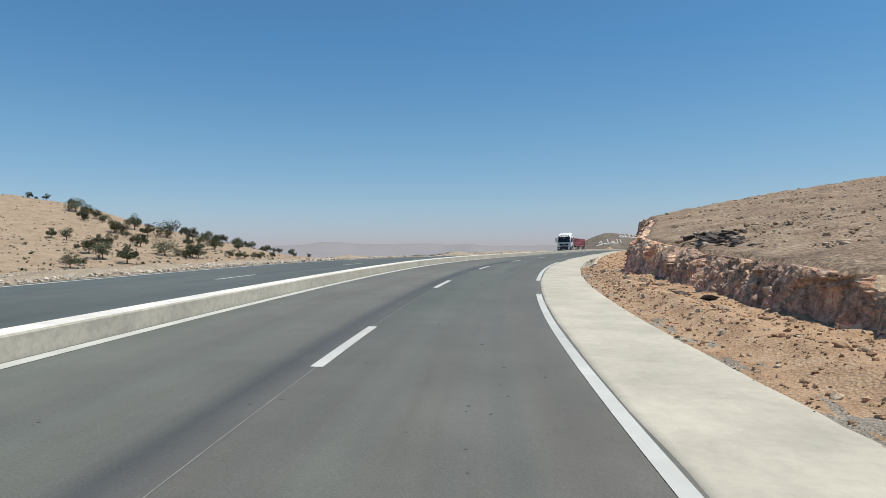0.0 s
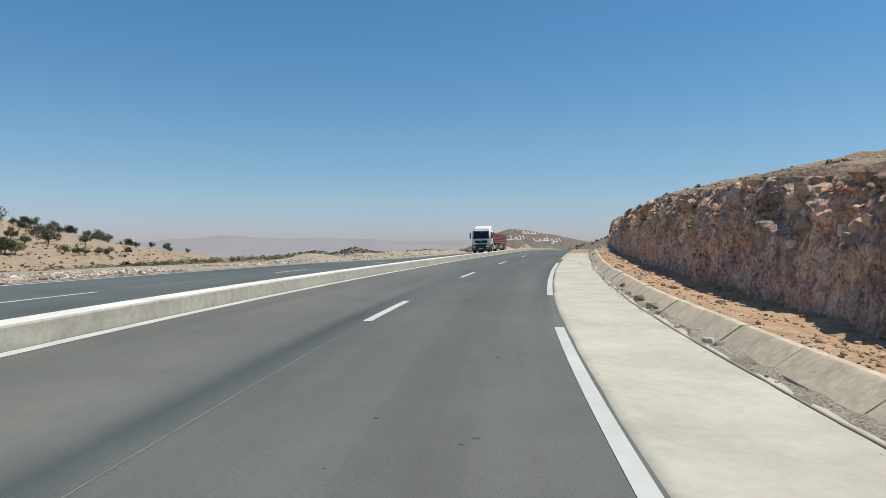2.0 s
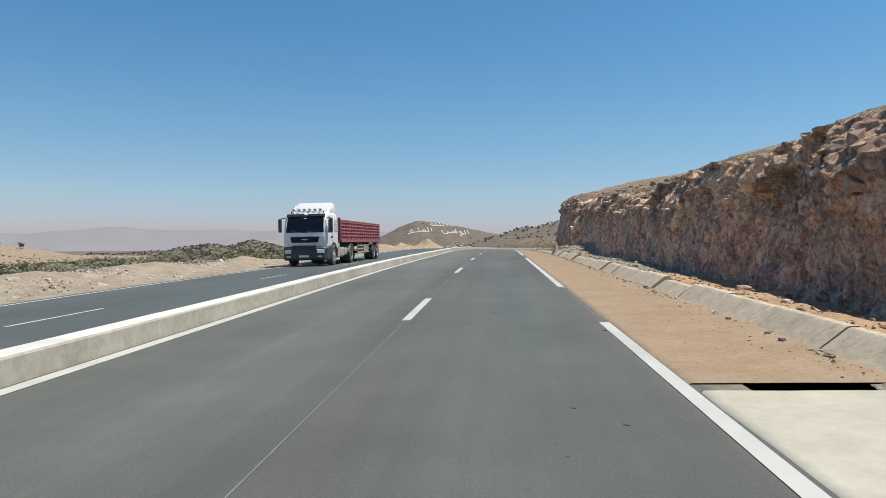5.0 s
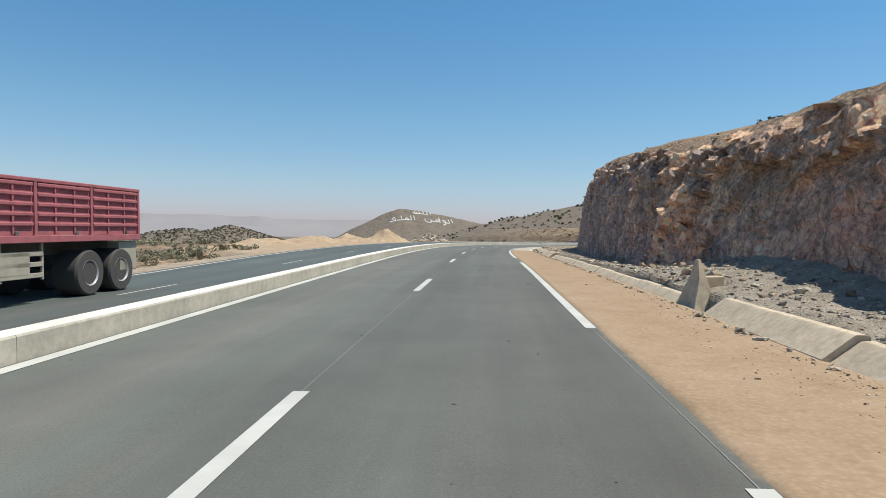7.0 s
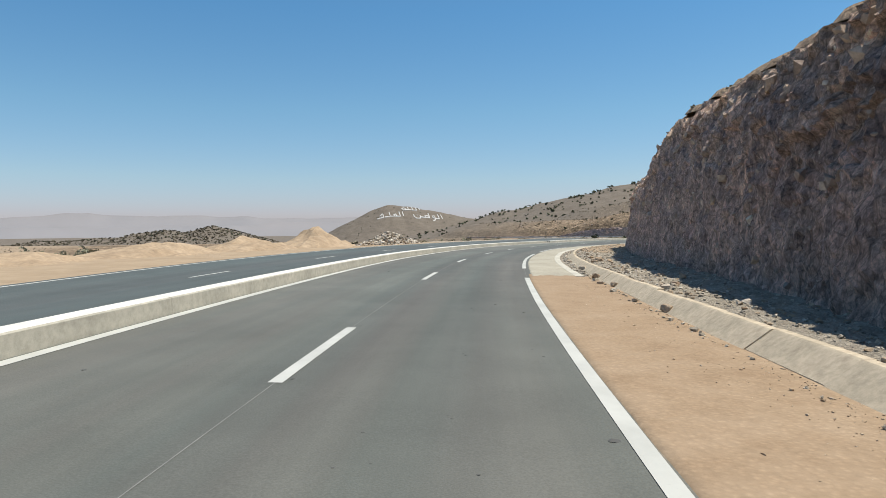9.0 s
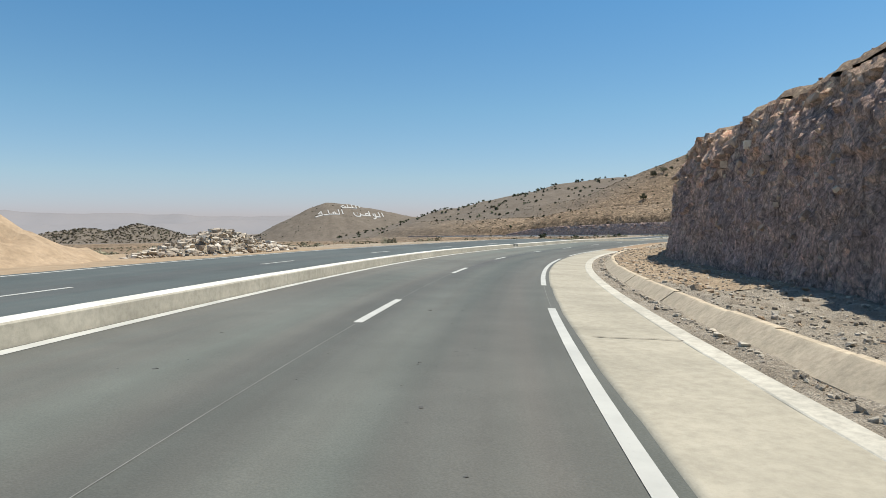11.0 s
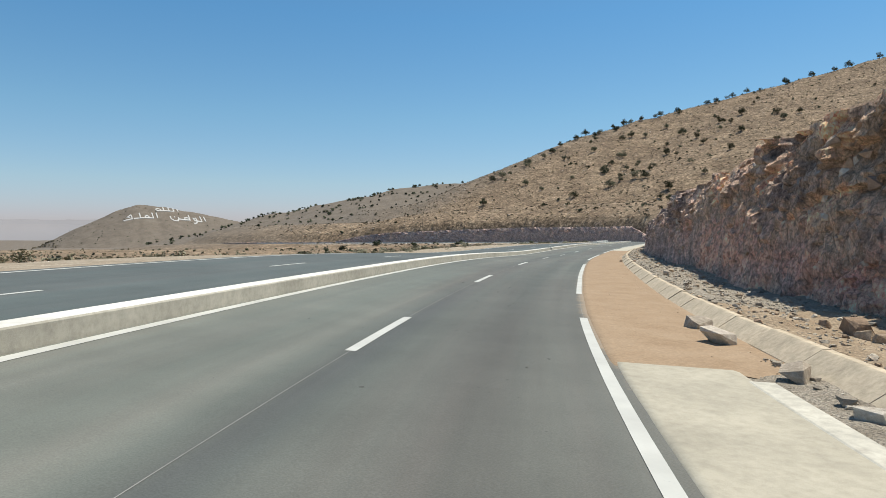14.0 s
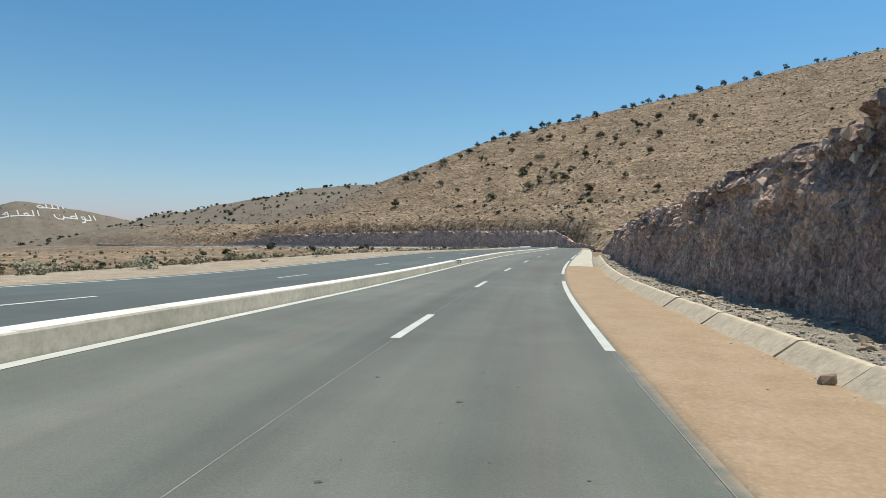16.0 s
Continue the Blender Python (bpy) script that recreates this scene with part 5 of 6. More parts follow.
def stuff_from(name, protos, places, mat, label, category):
    """One object made of many small copies: places are (x, y, z, size, turn)."""
    verts, faces, off = [], [], 0
    packs = []
    for me in protos:
        co = np.empty(len(me.vertices) * 3)
        me.vertices.foreach_get("co", co)
        packs.append((co.reshape(-1, 3), [tuple(q.vertices) for q in me.polygons]))
    for k, (x, y, z, size, turn) in enumerate(places):
        co, fs = packs[k % len(packs)]
        c, s_ = math.cos(turn), math.sin(turn)
        q = np.stack([(co[:, 0] * c - co[:, 1] * s_) * size + x, (co[:, 0] * s_ + co[:, 1] * c) * size + y, co[:, 2] * size + z], 1)
        verts.append(q)
        faces += [tuple(i + off for i in f) for f in fs]
        off += len(co)
    me = bpy.data.meshes.new(name)
    me.from_pydata(np.concatenate(verts).tolist(), [], faces)
    me.materials.append(mat)
    return tagged(new(name, me), label, category, kind="stuff")


protos = [stone_mesh("stone", 100 + k, STONE, 0.5 + 0.1 * (k % 3)) for k in range(9)]
rnd = random.Random(11)
rs_np = np.random.RandomState(12)


def strewn(n, s, lat, size, zf):
    """Places for n small stones at arrays of station, offset and size."""
    x, y = road_xy(s, lat)
    z = zf(s, lat) + size * 0.1
    return list(zip(x.tolist(), y.tolist(), z.tolist(), size.tolist(), rs_np.uniform(0, 6.28, n).tolist()))


def verge_spots(n, s, far=0.2):
    lo = np.where(s > 26.7, gutter_lat(s) + 0.16, 5.05)
    return lo + (foot(s) + far - lo) * rs_np.random_sample(n)


n = 7000
s = np.where(rs_np.random_sample(n) < 0.5, rs_np.uniform(-12, 95, n), rs_np.uniform(-12, 34, n))
size = np.minimum(0.16, 0.025 + 0.028 * rs_np.exponential(1.0, n))
places = strewn(n, s, verge_spots(n, s, 0.3), size, verge_z)
red_ps = [stone_mesh("stone", 140 + k, RED_STONE, 0.7) for k in range(6)]
stuff_from("verge_rubble", red_ps, places, RED_STONE, "reddish crumbled rubble on the verge", "stones")
n = 15000
s = rs_np.uniform(96, 342, n)
size = np.minimum(0.2, 0.03 + 0.032 * rs_np.exponential(1.0, n))
places = strewn(n, s, verge_spots(n, s), size, verge_z)
grey_ps = [stone_mesh("stone", 160 + k, GREY_STONE, 0.6) for k in range(6)]
stuff_from("verge_rubble", grey_ps, places, GREY_STONE, "pale grey crumbled rubble on the verge", "stones")
n = 4200
s = rs_np.uniform(-12, 342, n)
size = np.minimum(0.36, 0.03 + 0.05 * rs_np.exponential(1.0, n)) * np.where((s > 122) & (s < 140), 1.15, 1.0) * np.where(s < 40, 0.6, 1.0)
places = strewn(n, s, verge_spots(n, s, 0.15), size, verge_z)
stuff_from("verge_stones", protos, places, STONE, "loose broken stones on the verge", "stones")
n = 17000
s = np.where(rs_np.random_sample(n) < 0.5, rs_np.uniform(-20, 240, n), rs_np.uniform(-10, 90, n))
lat = foot(s) + 2.2 + 34 * rs_np.random_sample(n) ** 1.6
size = np.minimum(0.36, 0.05 + 0.055 * rs_np.exponential(1.0, n))
places = strewn(n, s, lat, size, lambda a, b: road_z(a, 5.0) + plateau(a, b))
stuff_from("hillside_stones", protos, places, STONE, "flat broken stones strewn over the slope", "stones")
places = []
white_ps = [stone_mesh("stone", 120 + k, PALE_STONE, 0.6) for k in range(5)]
for _ in range(8500):
    s = rnd.uniform(-25, 50)
    lat = -11.6 - abs(rnd.gauss(1.7, 0.9))
    size = min(0.45, 0.05 + 0.06 * rnd.expovariate(1.0))
    x, y = road_xy(s, lat)
    places.append((float(x), float(y), float(road_z(s, lat)) + 0.02, size, rnd.uniform(0, 6.28)))
n = 5000
s = rs_np.uniform(58, 132, n)
lat = -12.4 - np.abs(rs_np.normal(2.6, 1.3, n))
size = np.minimum(0.4, 0.04 + 0.06 * rs_np.exponential(1.0, n))
places += strewn(n, s, lat, size, lambda a, b: road_z(a, b) - 0.03 + 0.02 * (b + 11.2) + 0.45 * np.exp(-((-11.2 - b - 4.2) / 1.6) ** 2) * np.clip((a - 62) / 8, 0, 1) * np.clip((128 - a) / 12, 0, 1))
stuff_from("verge_stones", white_ps, places, PALE_STONE, "pale stones heaped along the far verge", "stones")
# broken blocks standing proud of the rock face, thickest under the rim
blocks_me = [stone_mesh("block", 800 + k, ROCK_PIECE, 0.9) for k in range(8)]


def face_blocks(n):
    s = rs_np.uniform(2, 335, n)
    v = 0.94 * (1 - rs_np.random_sample(n) ** 1.7)
    top = cut_top(s)
    size = (0.10 + np.minimum(0.42, 0.14 * rs_np.exponential(1.0, n))) * (0.45 + 0.65 * v) * np.minimum(1.0, 0.45 + top / 6)
    lat = face_lat(s, v * top, v) + 0.06
    return strewn(n, s, lat, size, lambda a, b: road_z(a, 5.0) + v * top - 0.1)


proud = face_blocks(300)
for k in range(300):
    x, y, z, size, turn = proud[k]
    ob = part("block", blocks_me[k % 8], ROCK_PIECE, CUT)
    ob.matrix_basis = pose(x, y, z, rnd.uniform(-35, 35), rnd.uniform(-35, 35), math.degrees(turn)) @ Matrix.Scale(size * 1.15, 4)
stuff_from("face_rubble", blocks_me, face_blocks(3200), ROCK_PIECE, "broken stones in the rock face", "stones")
stones = [stone_mesh("rock", 300 + k, STONE, 0.75, 34) for k in range(5)]
for s, lat, size in ((75.2, 5.42, 0.34), (66.5, 5.4, 0.22), (63, 5.36, 0.26), (44.9, 5.36, 0.2), (40.8, 5.3, 0.22), (39.0, 5.32, 0.24), (42.6, 5.28, 0.14), (172.5, 5.5, 0.3), (167.5, 5.4, 0.26), (164.2, 5.45, 0.2), (158.4, 5.4, 0.24),
                     (280.6, 5.34, 0.2), (248.2, 8.1, 0.55), (247.4, 7.9, 0.3), (246.6, 7.8, 0.26), (248.9, 7.8, 0.24), (16, 6.3, 0.26), (18.5, 6.0, 0.2), (12.5, 6.8, 0.3), (22, 5.6, 0.2), (176, 6.6, 0.4),
                     (127, 6.6, 0.34), (125.4, 6.4, 0.26), (133.5, 6.8, 0.28), (129.4, 6.9, 0.22), (131, 6.5, 0.18), (262.5, 6.6, 0.3)):
    k = rnd.randrange(5)
    ob = tagged(new("rock", stones[k]), "broken tan rock lying on the verge", "rock", "loose rocks")
    q = at_road(s, lat)
    z = float(verge_z(s, lat)) if lat > 5.62 or s < 24 else q.z + 0.02
    ob.matrix_basis = pose(q.x, q.y, z + size * 0.22, rnd.uniform(-15, 15), rnd.uniform(-15, 15), rnd.uniform(0, 360)) @ Matrix.Scale(size, 4)

n = 1500
s = np.concatenate([rs_np.uniform(168, 245, 1100), rs_np.uniform(30, 168, 400)])
lat = gutter_lat(s) - 0.42 - np.abs(rs_np.normal(0, 0.09, n))
size = np.minimum(0.2, 0.03 + 0.035 * rs_np.exponential(1.0, n))
stuff_from("gutter_stones", grey_ps, strewn(n, s, lat, size, lambda a, b: road_z(a, b) + 0.02), GREY_STONE, "broken stones gathered along the gutter", "stones")
pale_rocks = [stone_mesh("rock", 340 + k, PALE_STONE, 0.6, 22) for k in range(4)]
for s, lat, size in ((246.5, 5.25, 0.55), (243.6, 5.45, 0.42), (241.8, 5.5, 0.3), (248.4, 5.35, 0.5), (239.6, 5.6, 0.34), (236.2, 5.6, 0.26), (232.5, 5.55, 0.2), (229.4, 5.6, 0.24), (224.8, 5.5, 0.2),
                     (221.6, 5.6, 0.28), (218.2, 5.55, 0.22), (166.5, 5.25, 0.2), (165.2, 5.2, 0.16), (162.6, 5.15, 0.18), (160.2, 5.2, 0.14), (176.5, 5.5, 0.22), (180.2, 5.55, 0.24), (184.8, 5.6, 0.2)):
    ob = tagged(new("rock", pale_rocks[rnd.randrange(4)]), "pale lump of broken concrete beside the gutter", "rock", "broken concrete lumps")
    q = at_road(s, lat)
    ob.matrix_basis = pose(q.x, q.y, q.z + 0.02 + size * 0.15, rnd.uniform(-12, 12), rnd.uniform(-12, 12), rnd.uniform(0, 360)) @ Matrix.Scale(size, 4)
# dry twigs lying on the concrete and against the gutter
TWIG = mat_plain("dry_twig", (0.27, 0.22, 0.165), 0.9)
for s, lat, turn, size in ((61.9, 4.4, 70, 1.0), (62.1, 4.5, 110, 0.7), (61.7, 4.32, 95, 0.6), (59.6, 4.6, 88, 0.8), (65.8, 5.3, 10, 1.1), (66.6, 5.34, 35, 0.9), (65.2, 5.36, -20, 0.7), (67.4, 5.3, 5, 0.8)):
    bm = bmesh.new()
    for a, b in (((-0.45, 0, 0), (-0.1, 0.05, 0.02)), ((-0.1, 0.05, 0.02), (0.4, -0.04, 0.01)), ((-0.1, 0.05, 0.02), (0.2, 0.2, 0.03)), ((0.1, 0.02, 0.015), (0.33, -0.16, 0.02))):
        bm_tube(a, b, 0.009, 6, bm)
    me = bpy.data.meshes.new("twig")
    bm.to_mesh(me)
    bm.free()
    me.materials.append(TWIG)
    q = at_road(s, lat, 0.035)
    tagged(new("twig", me), "dry brown twig lying on the shoulder", "twig", "dry twigs").matrix_basis = pose(q.x, q.y, q.z, 0, 0, turn) @ Matrix.Scale(0.62 * size, 4)

# dark slabs heaped on the slope near the start of the cut
slabs = [stone_mesh("slab", 330 + k, DARK_SLAB, 0.28) for k in range(5)]
for k in range(60):
    s, lat, size = 14.6 + rnd.gauss(0, 1.6), 9.6 + rnd.gauss(0, 0.5), rnd.uniform(0.18, 0.5)
    ob = tagged(new("rock", slabs[rnd.randrange(5)]), "dark flat slab heaped on the stony slope", "rock", "heaped slabs")
    q = at_road(s, lat)
    z = float(road_z(s, 5.0) + plateau(s, lat)) + 0.25 * math.exp(-((s - 14.6) ** 2 + (lat - 9.6) ** 2) / 3)
    ob.matrix_basis = pose(q.x, q.y, z, rnd.uniform(-25, 25), rnd.uniform(-25, 25), rnd.uniform(0, 360)) @ Matrix.Scale(size, 4)

# a few flat slabs that have slid down onto the earth below
for s, lat, size in ((6.5, 6.7, 0.5), (8.2, 6.9, 0.42), (9.6, 6.4, 0.36), (11.4, 6.6, 0.4), (12.2, 6.2, 0.28), (14.8, 6.5, 0.34), (5.2, 7.1, 0.45), (10.6, 7.0, 0.3), (3.4, 6.8, 0.4), (17.2, 6.3, 0.26)):
    ob = tagged(new("rock", slabs[rnd.randrange(5)]), "dark flat slab lying on the reddish verge", "rock", "fallen slabs")
    q = at_road(s, lat)
    ob.matrix_basis = pose(q.x, q.y, float(verge_z(s, lat)) + 0.03, rnd.uniform(-10, 10), rnd.uniform(-10, 10), rnd.uniform(0, 360)) @ Matrix.Scale(size, 4)

# concrete wedge where a drain enters the gutter
wedge = tagged(new("drain_head"), "weathered upright concrete wedge at a drain", "drain")
part("body", bm_loft([[(-0.24, -0.30, -0.1), (0.26, -0.34, -0.1), (0.30, 0.30, -0.1), (-0.20, 0.34, -0.1)], [(-0.02, -0.16, 0.5), (0.12, -0.18, 0.5), (0.16, 0.14, 0.5), (0.0, 0.16, 0.5)],
                      [(0.03, -0.05, 0.84), (0.08, -0.05, 0.84), (0.09, 0.05, 0.84), (0.04, 0.05, 0.84)]]), GUTTER, wedge)
part("wing", bm_box(0.2, 0.75, 0.10, 0.30, -0.1, 0.50, 0.02), GUTTER, wedge)
wedge.matrix_basis = road_pose(123.9, 5.55, 0.02, 20)

# grit and flakes lying on the asphalt
places = []
for _ in range(900):
    s, lat = rnd.uniform(-12, 310), rnd.choice((rnd.uniform(-3.2, 3.4), rnd.gauss(1.7, 0.5)))
    x, y = road_xy(s, lat)
    places.append((float(x), float(y), float(road_z(s, lat)) + 0.002, min(0.11, 0.015 + 0.018 * rnd.expovariate(1.0)), rnd.uniform(0, 6.28)))
FLAKE = mat_plain("dark_flake", (0.085, 0.085, 0.08), 0.9)
flakes = [stone_mesh("flake", 900 + k, FLAKE, 0.12) for k in range(4)]
stuff_from("road_grit", flakes, places, FLAKE, "dark grit and flakes on the asphalt", "grit")
n = 22000
s = rs_np.uniform(-12, 320, n)
pick = rs_np.random_sample(n)
edge = gutter_lat(s) - 0.34
lat = edge - np.abs(rs_np.normal(0, 1, n)) * np.where(pick < 0.55, 0.2, 0.6)
on_sand = ((s > 83) & (s < 168)) | ((s > 244) & (s < 318))
keep = (on_sand | (lat > 4.95)) & (lat > 3.5)
s, lat = s[keep], lat[keep]
n = len(s)
size = np.minimum(0.05, 0.007 + 0.008 * rs_np.exponential(1.0, n))
places = strewn(n, s, lat, size, lambda a, b: road_z(a, b) + 0.014)
sand_ps = [stone_mesh("stone", 180 + k, GRAVEL, 0.6) for k in range(5)]
stuff_from("gravel", sand_ps, places, GRAVEL, "grit and small stones on the shoulder", "gravel")


# ------------------------------------------------------------------ plants
def leaf_cloud(rs, clumps, per, size, squash=0.9):
    """Small two-triangle leaves scattered in clumps: vertices and faces."""
    verts, faces = [], []
    for (cx, cy, cz, r) in clumps:
        for _ in range(per):
            d = Vector((rs.gauss(0, 1), rs.gauss(0, 1), rs.gauss(0, 1))).normalized() * r * rs.random() ** 0.35
            c = Vector((cx + d.x, cy + d.y, cz + d.z * squash))
            a = Vector((rs.gauss(0, 1), rs.gauss(0, 1), rs.gauss(0, 1))).normalized()
            b = a.orthogonal().normalized()
            k = size * rs.uniform(0.6, 1.3)
            i = len(verts)
            verts += [c - a * k, c + b * k * 0.7, c + a * k, c - b * k * 0.7]
            faces.append((i, i + 1, i + 2, i + 3))
    return verts, faces


def tree_parts(seed, height=5.0, spread=2.6):
    rs = random.Random(seed)
    bm = bmesh.new()
    tips = []
    z1 = height * 0.22
    lean = rs.uniform(-0.25, 0.25)
    for k in range(4):
        a, b = k / 4, (k + 1) / 4
        bm_tube((lean * a, 0, z1 * a - 0.2 * (k == 0)), (lean * b, 0, z1 * b), 0.22 - 0.03 * k, 7, bm)
    for k in range(6):
        ang = k * math.tau / 6 + rs.uniform(-0.4, 0.4)
        r = spread * rs.uniform(0.45, 0.85)
        tip = Vector((lean + r * math.cos(ang), r * math.sin(ang), height * rs.uniform(0.38, 0.82)))
        mid = Vector((lean + r * 0.4 * math.cos(ang), r * 0.4 * math.sin(ang), z1 + (tip.z - z1) * 0.55))
        bm_tube((lean, 0, z1 - 0.1), mid, 0.085, 5, bm)
        bm_tube(mid, tip, 0.045, 5, bm)
        tips.append((tip.x, tip.y, tip.z, spread * rs.uniform(0.32, 0.5)))
    tips.append((lean, 0, height * 0.8, spread * 0.5))
    tips.append((lean, 0, height * 0.5, spread * 0.55))
    for _ in range(3):
        ang, r = rs.uniform(0, 6.28), spread * rs.uniform(0.3, 0.9)
        tips.append((lean + r * math.cos(ang), r * math.sin(ang), height * rs.uniform(0.28, 0.5), spread * rs.uniform(0.25, 0.4)))
    trunk = bpy.data.meshes.new("trunk")
    bm.to_mesh(trunk)
    bm.free()
    trunk.materials.append(BARK)
    v, f = leaf_cloud(rs, tips, 115, 0.19)
    crown = bpy.data.meshes.new("crown")
    crown.from_pydata([tuple(q) for q in v], [], f)
    crown.materials.append(LEAF)
    return trunk, crown


def bush_mesh(seed, mat, per=26, size=0.12):
    rs = random.Random(seed)
    clumps = [(rs.gauss(0, 0.28), rs.gauss(0, 0.28), rs.uniform(0.15, 0.5), rs.uniform(0.22, 0.38)) for _ in range(5)]
    v, f = leaf_cloud(rs, clumps, per, size)
    me = bpy.data.meshes.new("bush")
    me.from_pydata([(p.x, p.y, max(p.z, -0.05)) for p in v], [], f)
    me.materials.append(mat)
    return me


def height_at(x, y):
    return float(land(np.array([x]), np.array([y]))[0])


TREES = [tree_parts(40 + k, 4.6 + 0.5 * (k % 3), 2.5 + 0.35 * (k % 4)) for k in range(6)]
rt = random.Random(77)


def plant_tree(x, y, size, label, group):
    t, c = TREES[rt.randrange(len(TREES))]
    ob = tagged(new("tree"), label, "tree", group)
    part("trunk", t, BARK, ob)
    part("crown", c, LEAF, ob, "dark green leafy crown")
    ob.matrix_basis = pose(x, y, height_at(x, y), 0, 0, rt.uniform(0, 360)) @ Matrix.Scale(size, 4)


# oaks on the hill beyond the far carriageway: single ones low on the slope, groves in the middle and a row along the crest
for x, y, size in ((-108, 168, 0.80), (-108, 174, 0.51), (-110, 175, 0.32), (-103, 187, 1.19), (-111, 188, 1.09), (-119, 194, 0.99), (-126, 199, 0.37), (-101, 221, 0.68), (-108, 220, 1.30), (-101, 226, 1.00), (-106, 226, 0.62), (-100, 229, 0.86), (-126, 217, 1.02), (-132, 221, 0.80), (-143, 220, 0.90), (-124, 234, 1.08), (-94, 252, 0.59), (-98, 253, 0.59), (-93, 256, 0.59), (-132, 243, 0.61), (-111, 255, 0.70), (-92, 264, 0.61), (-91, 269, 0.62), (-120, 264, 0.91), (-111, 270, 1.09), (-169, 250, 0.85), (-149, 269, 0.58)):
    plant_tree(x, y, size, "dark evergreen oak on the dry hillside", "oaks on the hill")
for x, y, size in ((-95, 297, 0.59), (-154, 274, 1.08), (-145, 279, 1.18), (-157, 274, 1.09), (-139, 285, 1.69), (-125, 292, 1.09), (-112, 300, 0.90), (-155, 287, 1.33), (-135, 302, 1.04), (-173, 294, 0.75), (-181, 290, 1.08), (-144, 310, 0.65), (-132, 322, 0.66), (-180, 299, 0.88), (-126, 334, 0.67), (-123, 339, 0.68), (-120, 340, 0.79), (-190, 308, 1.03), (-113, 345, 0.80), (-110, 347, 0.57), (-136, 339, 0.92), (-135, 342, 0.69), (-197, 310, 1.45), (-147, 348, 0.95), (-163, 355, 0.86), (-161, 360, 0.93), (-146, 472, 0.78), (-137, 483, 0.48)):
    plant_tree(x, y, size, "dark evergreen oak high on the dry hill", "oaks on the hill")
for x, y, size in ((-144, 496, 1.1), (-129, 491, 0.7), (-160, 426, 1.4), (-159, 474, 1.0), (-163, 467, 0.9), (-172, 438, 1.1), (-152, 452, 0.8), (-137, 478, 0.7), (-178, 415, 1.2), (-166, 405, 1.0)):
    plant_tree(x, y, size, "dark evergreen oak at the end of the dry hill", "oaks on the hill")
for _ in range(10):
    x, y = rt.choice(((-150, 290), (-162, 330), (-160, 420), (-235, 330), (-190, 352)))
    plant_tree(x + rt.gauss(0, 14), y + rt.gauss(0, 14), rt.uniform(0.35, 0.75), "dark evergreen oak on the dry hillside", "oaks on the hill")
# single trees along the crest and flank of the large hill
for k in range(46):
    u = (k + rt.random() * 0.9) / 46
    pts = BIG_HILL[1:6]
    i = min(int(u * (len(pts) - 1)), len(pts) - 2)
    w = u * (len(pts) - 1) - i
    x = pts[i][0] * (1 - w) + pts[i + 1][0] * w + rt.gauss(0, 5) - 5
    y = pts[i][1] * (1 - w) + pts[i + 1][1] * w + rt.gauss(0, 5) - 6
    plant_tree(x, y, rt.uniform(0.7, 1.3), "dark evergreen oak on the stony ridge", "oaks on the ridge")
for cx, cy, n, sp in ((500, 545, 5, 14), (520, 570, 7, 12), (560, 600, 6, 18), (470, 486, 4, 10), (590, 560, 6, 22), (440, 560, 3, 22), (540, 640, 5, 20), (470, 620, 5, 20), (620, 600, 6, 24)):
    for _ in range(n + 2):
        plant_tree(cx + rt.gauss(0, 1.7 * sp), cy + rt.gauss(0, 1.7 * sp), rt.uniform(0.6, 1.35), "dark evergreen oak on the stony hillside", "oaks on the hillside")

SCRUBS = [bush_mesh(500 + k, SCRUB, 9, 0.2) for k in range(5)]
DRY_SCRUBS = [bush_mesh(510 + k, DRY_SCRUB, 9, 0.2) for k in range(5)]
FINE_SCRUBS = [bush_mesh(530 + k, SCRUB, 30, 0.085) for k in range(5)]
FINE_DRY = [bush_mesh(536 + k, OLIVE, 30, 0.085) for k in range(4)]
DARK_SCRUBS = [bush_mesh(520 + k, LEAF, 9, 0.2) for k in range(5)]


def scatter(n, gen, lo, hi):
    xy = [gen() for _ in range(n)]
    xs, ys = np.array([q[0] for q in xy]), np.array([q[1] for q in xy])
    zs = land(xs, ys)
    return [(float(x), float(y), float(z), rt.uniform(lo, hi), rt.uniform(0, 6.28)) for x, y, z in zip(xs, ys, zs)]


def around(cx, cy, sx, sy):
    return lambda: (cx + rt.uniform(-sx, sx), cy + rt.uniform(-sy, sy))


stuff_from("hill_scrub", DRY_SCRUBS, scatter(13000, around(590, 560, 340, 280), 0.3, 1.3), DRY_SCRUB, "low dry scrub dotted over the stony hill", "scrub")
stuff_from("hill_scrub", DARK_SCRUBS, scatter(330, around(590, 560, 330, 260), 1.2, 2.8), LEAF, "dark green bushes dotted over the stony hill", "scrub")
stuff_from("hill_scrub", DARK_SCRUBS, scatter(520, around(500, 1030, 260, 130), 2.0, 4.6), LEAF, "dark scrub dotted over the far hill", "scrub")
stuff_from("hill_scrub", DRY_SCRUBS, scatter(3000, around(-190, 1540, 360, 80), 1.4, 4.2), DRY_SCRUB, "grey scrub all over the low far hill", "scrub")
stuff_from("hill_scrub", DARK_SCRUBS, scatter(420, around(-190, 1540, 340, 80), 1.8, 3.6), LEAF, "dark scrub on the low far hill", "scrub")
stuff_from("hill_scrub", DARK_SCRUBS, scatter(160, around(340, 1500, 230, 110), 1.2, 2.4), LEAF, "dark scrub on the lettered hill", "scrub")


def beside(s_a, s_b, l_a, l_b):
    def gen():
        x, y = road_xy(rt.uniform(s_a, s_b), rt.uniform(l_a, l_b))
        return float(x), float(y)
    return gen


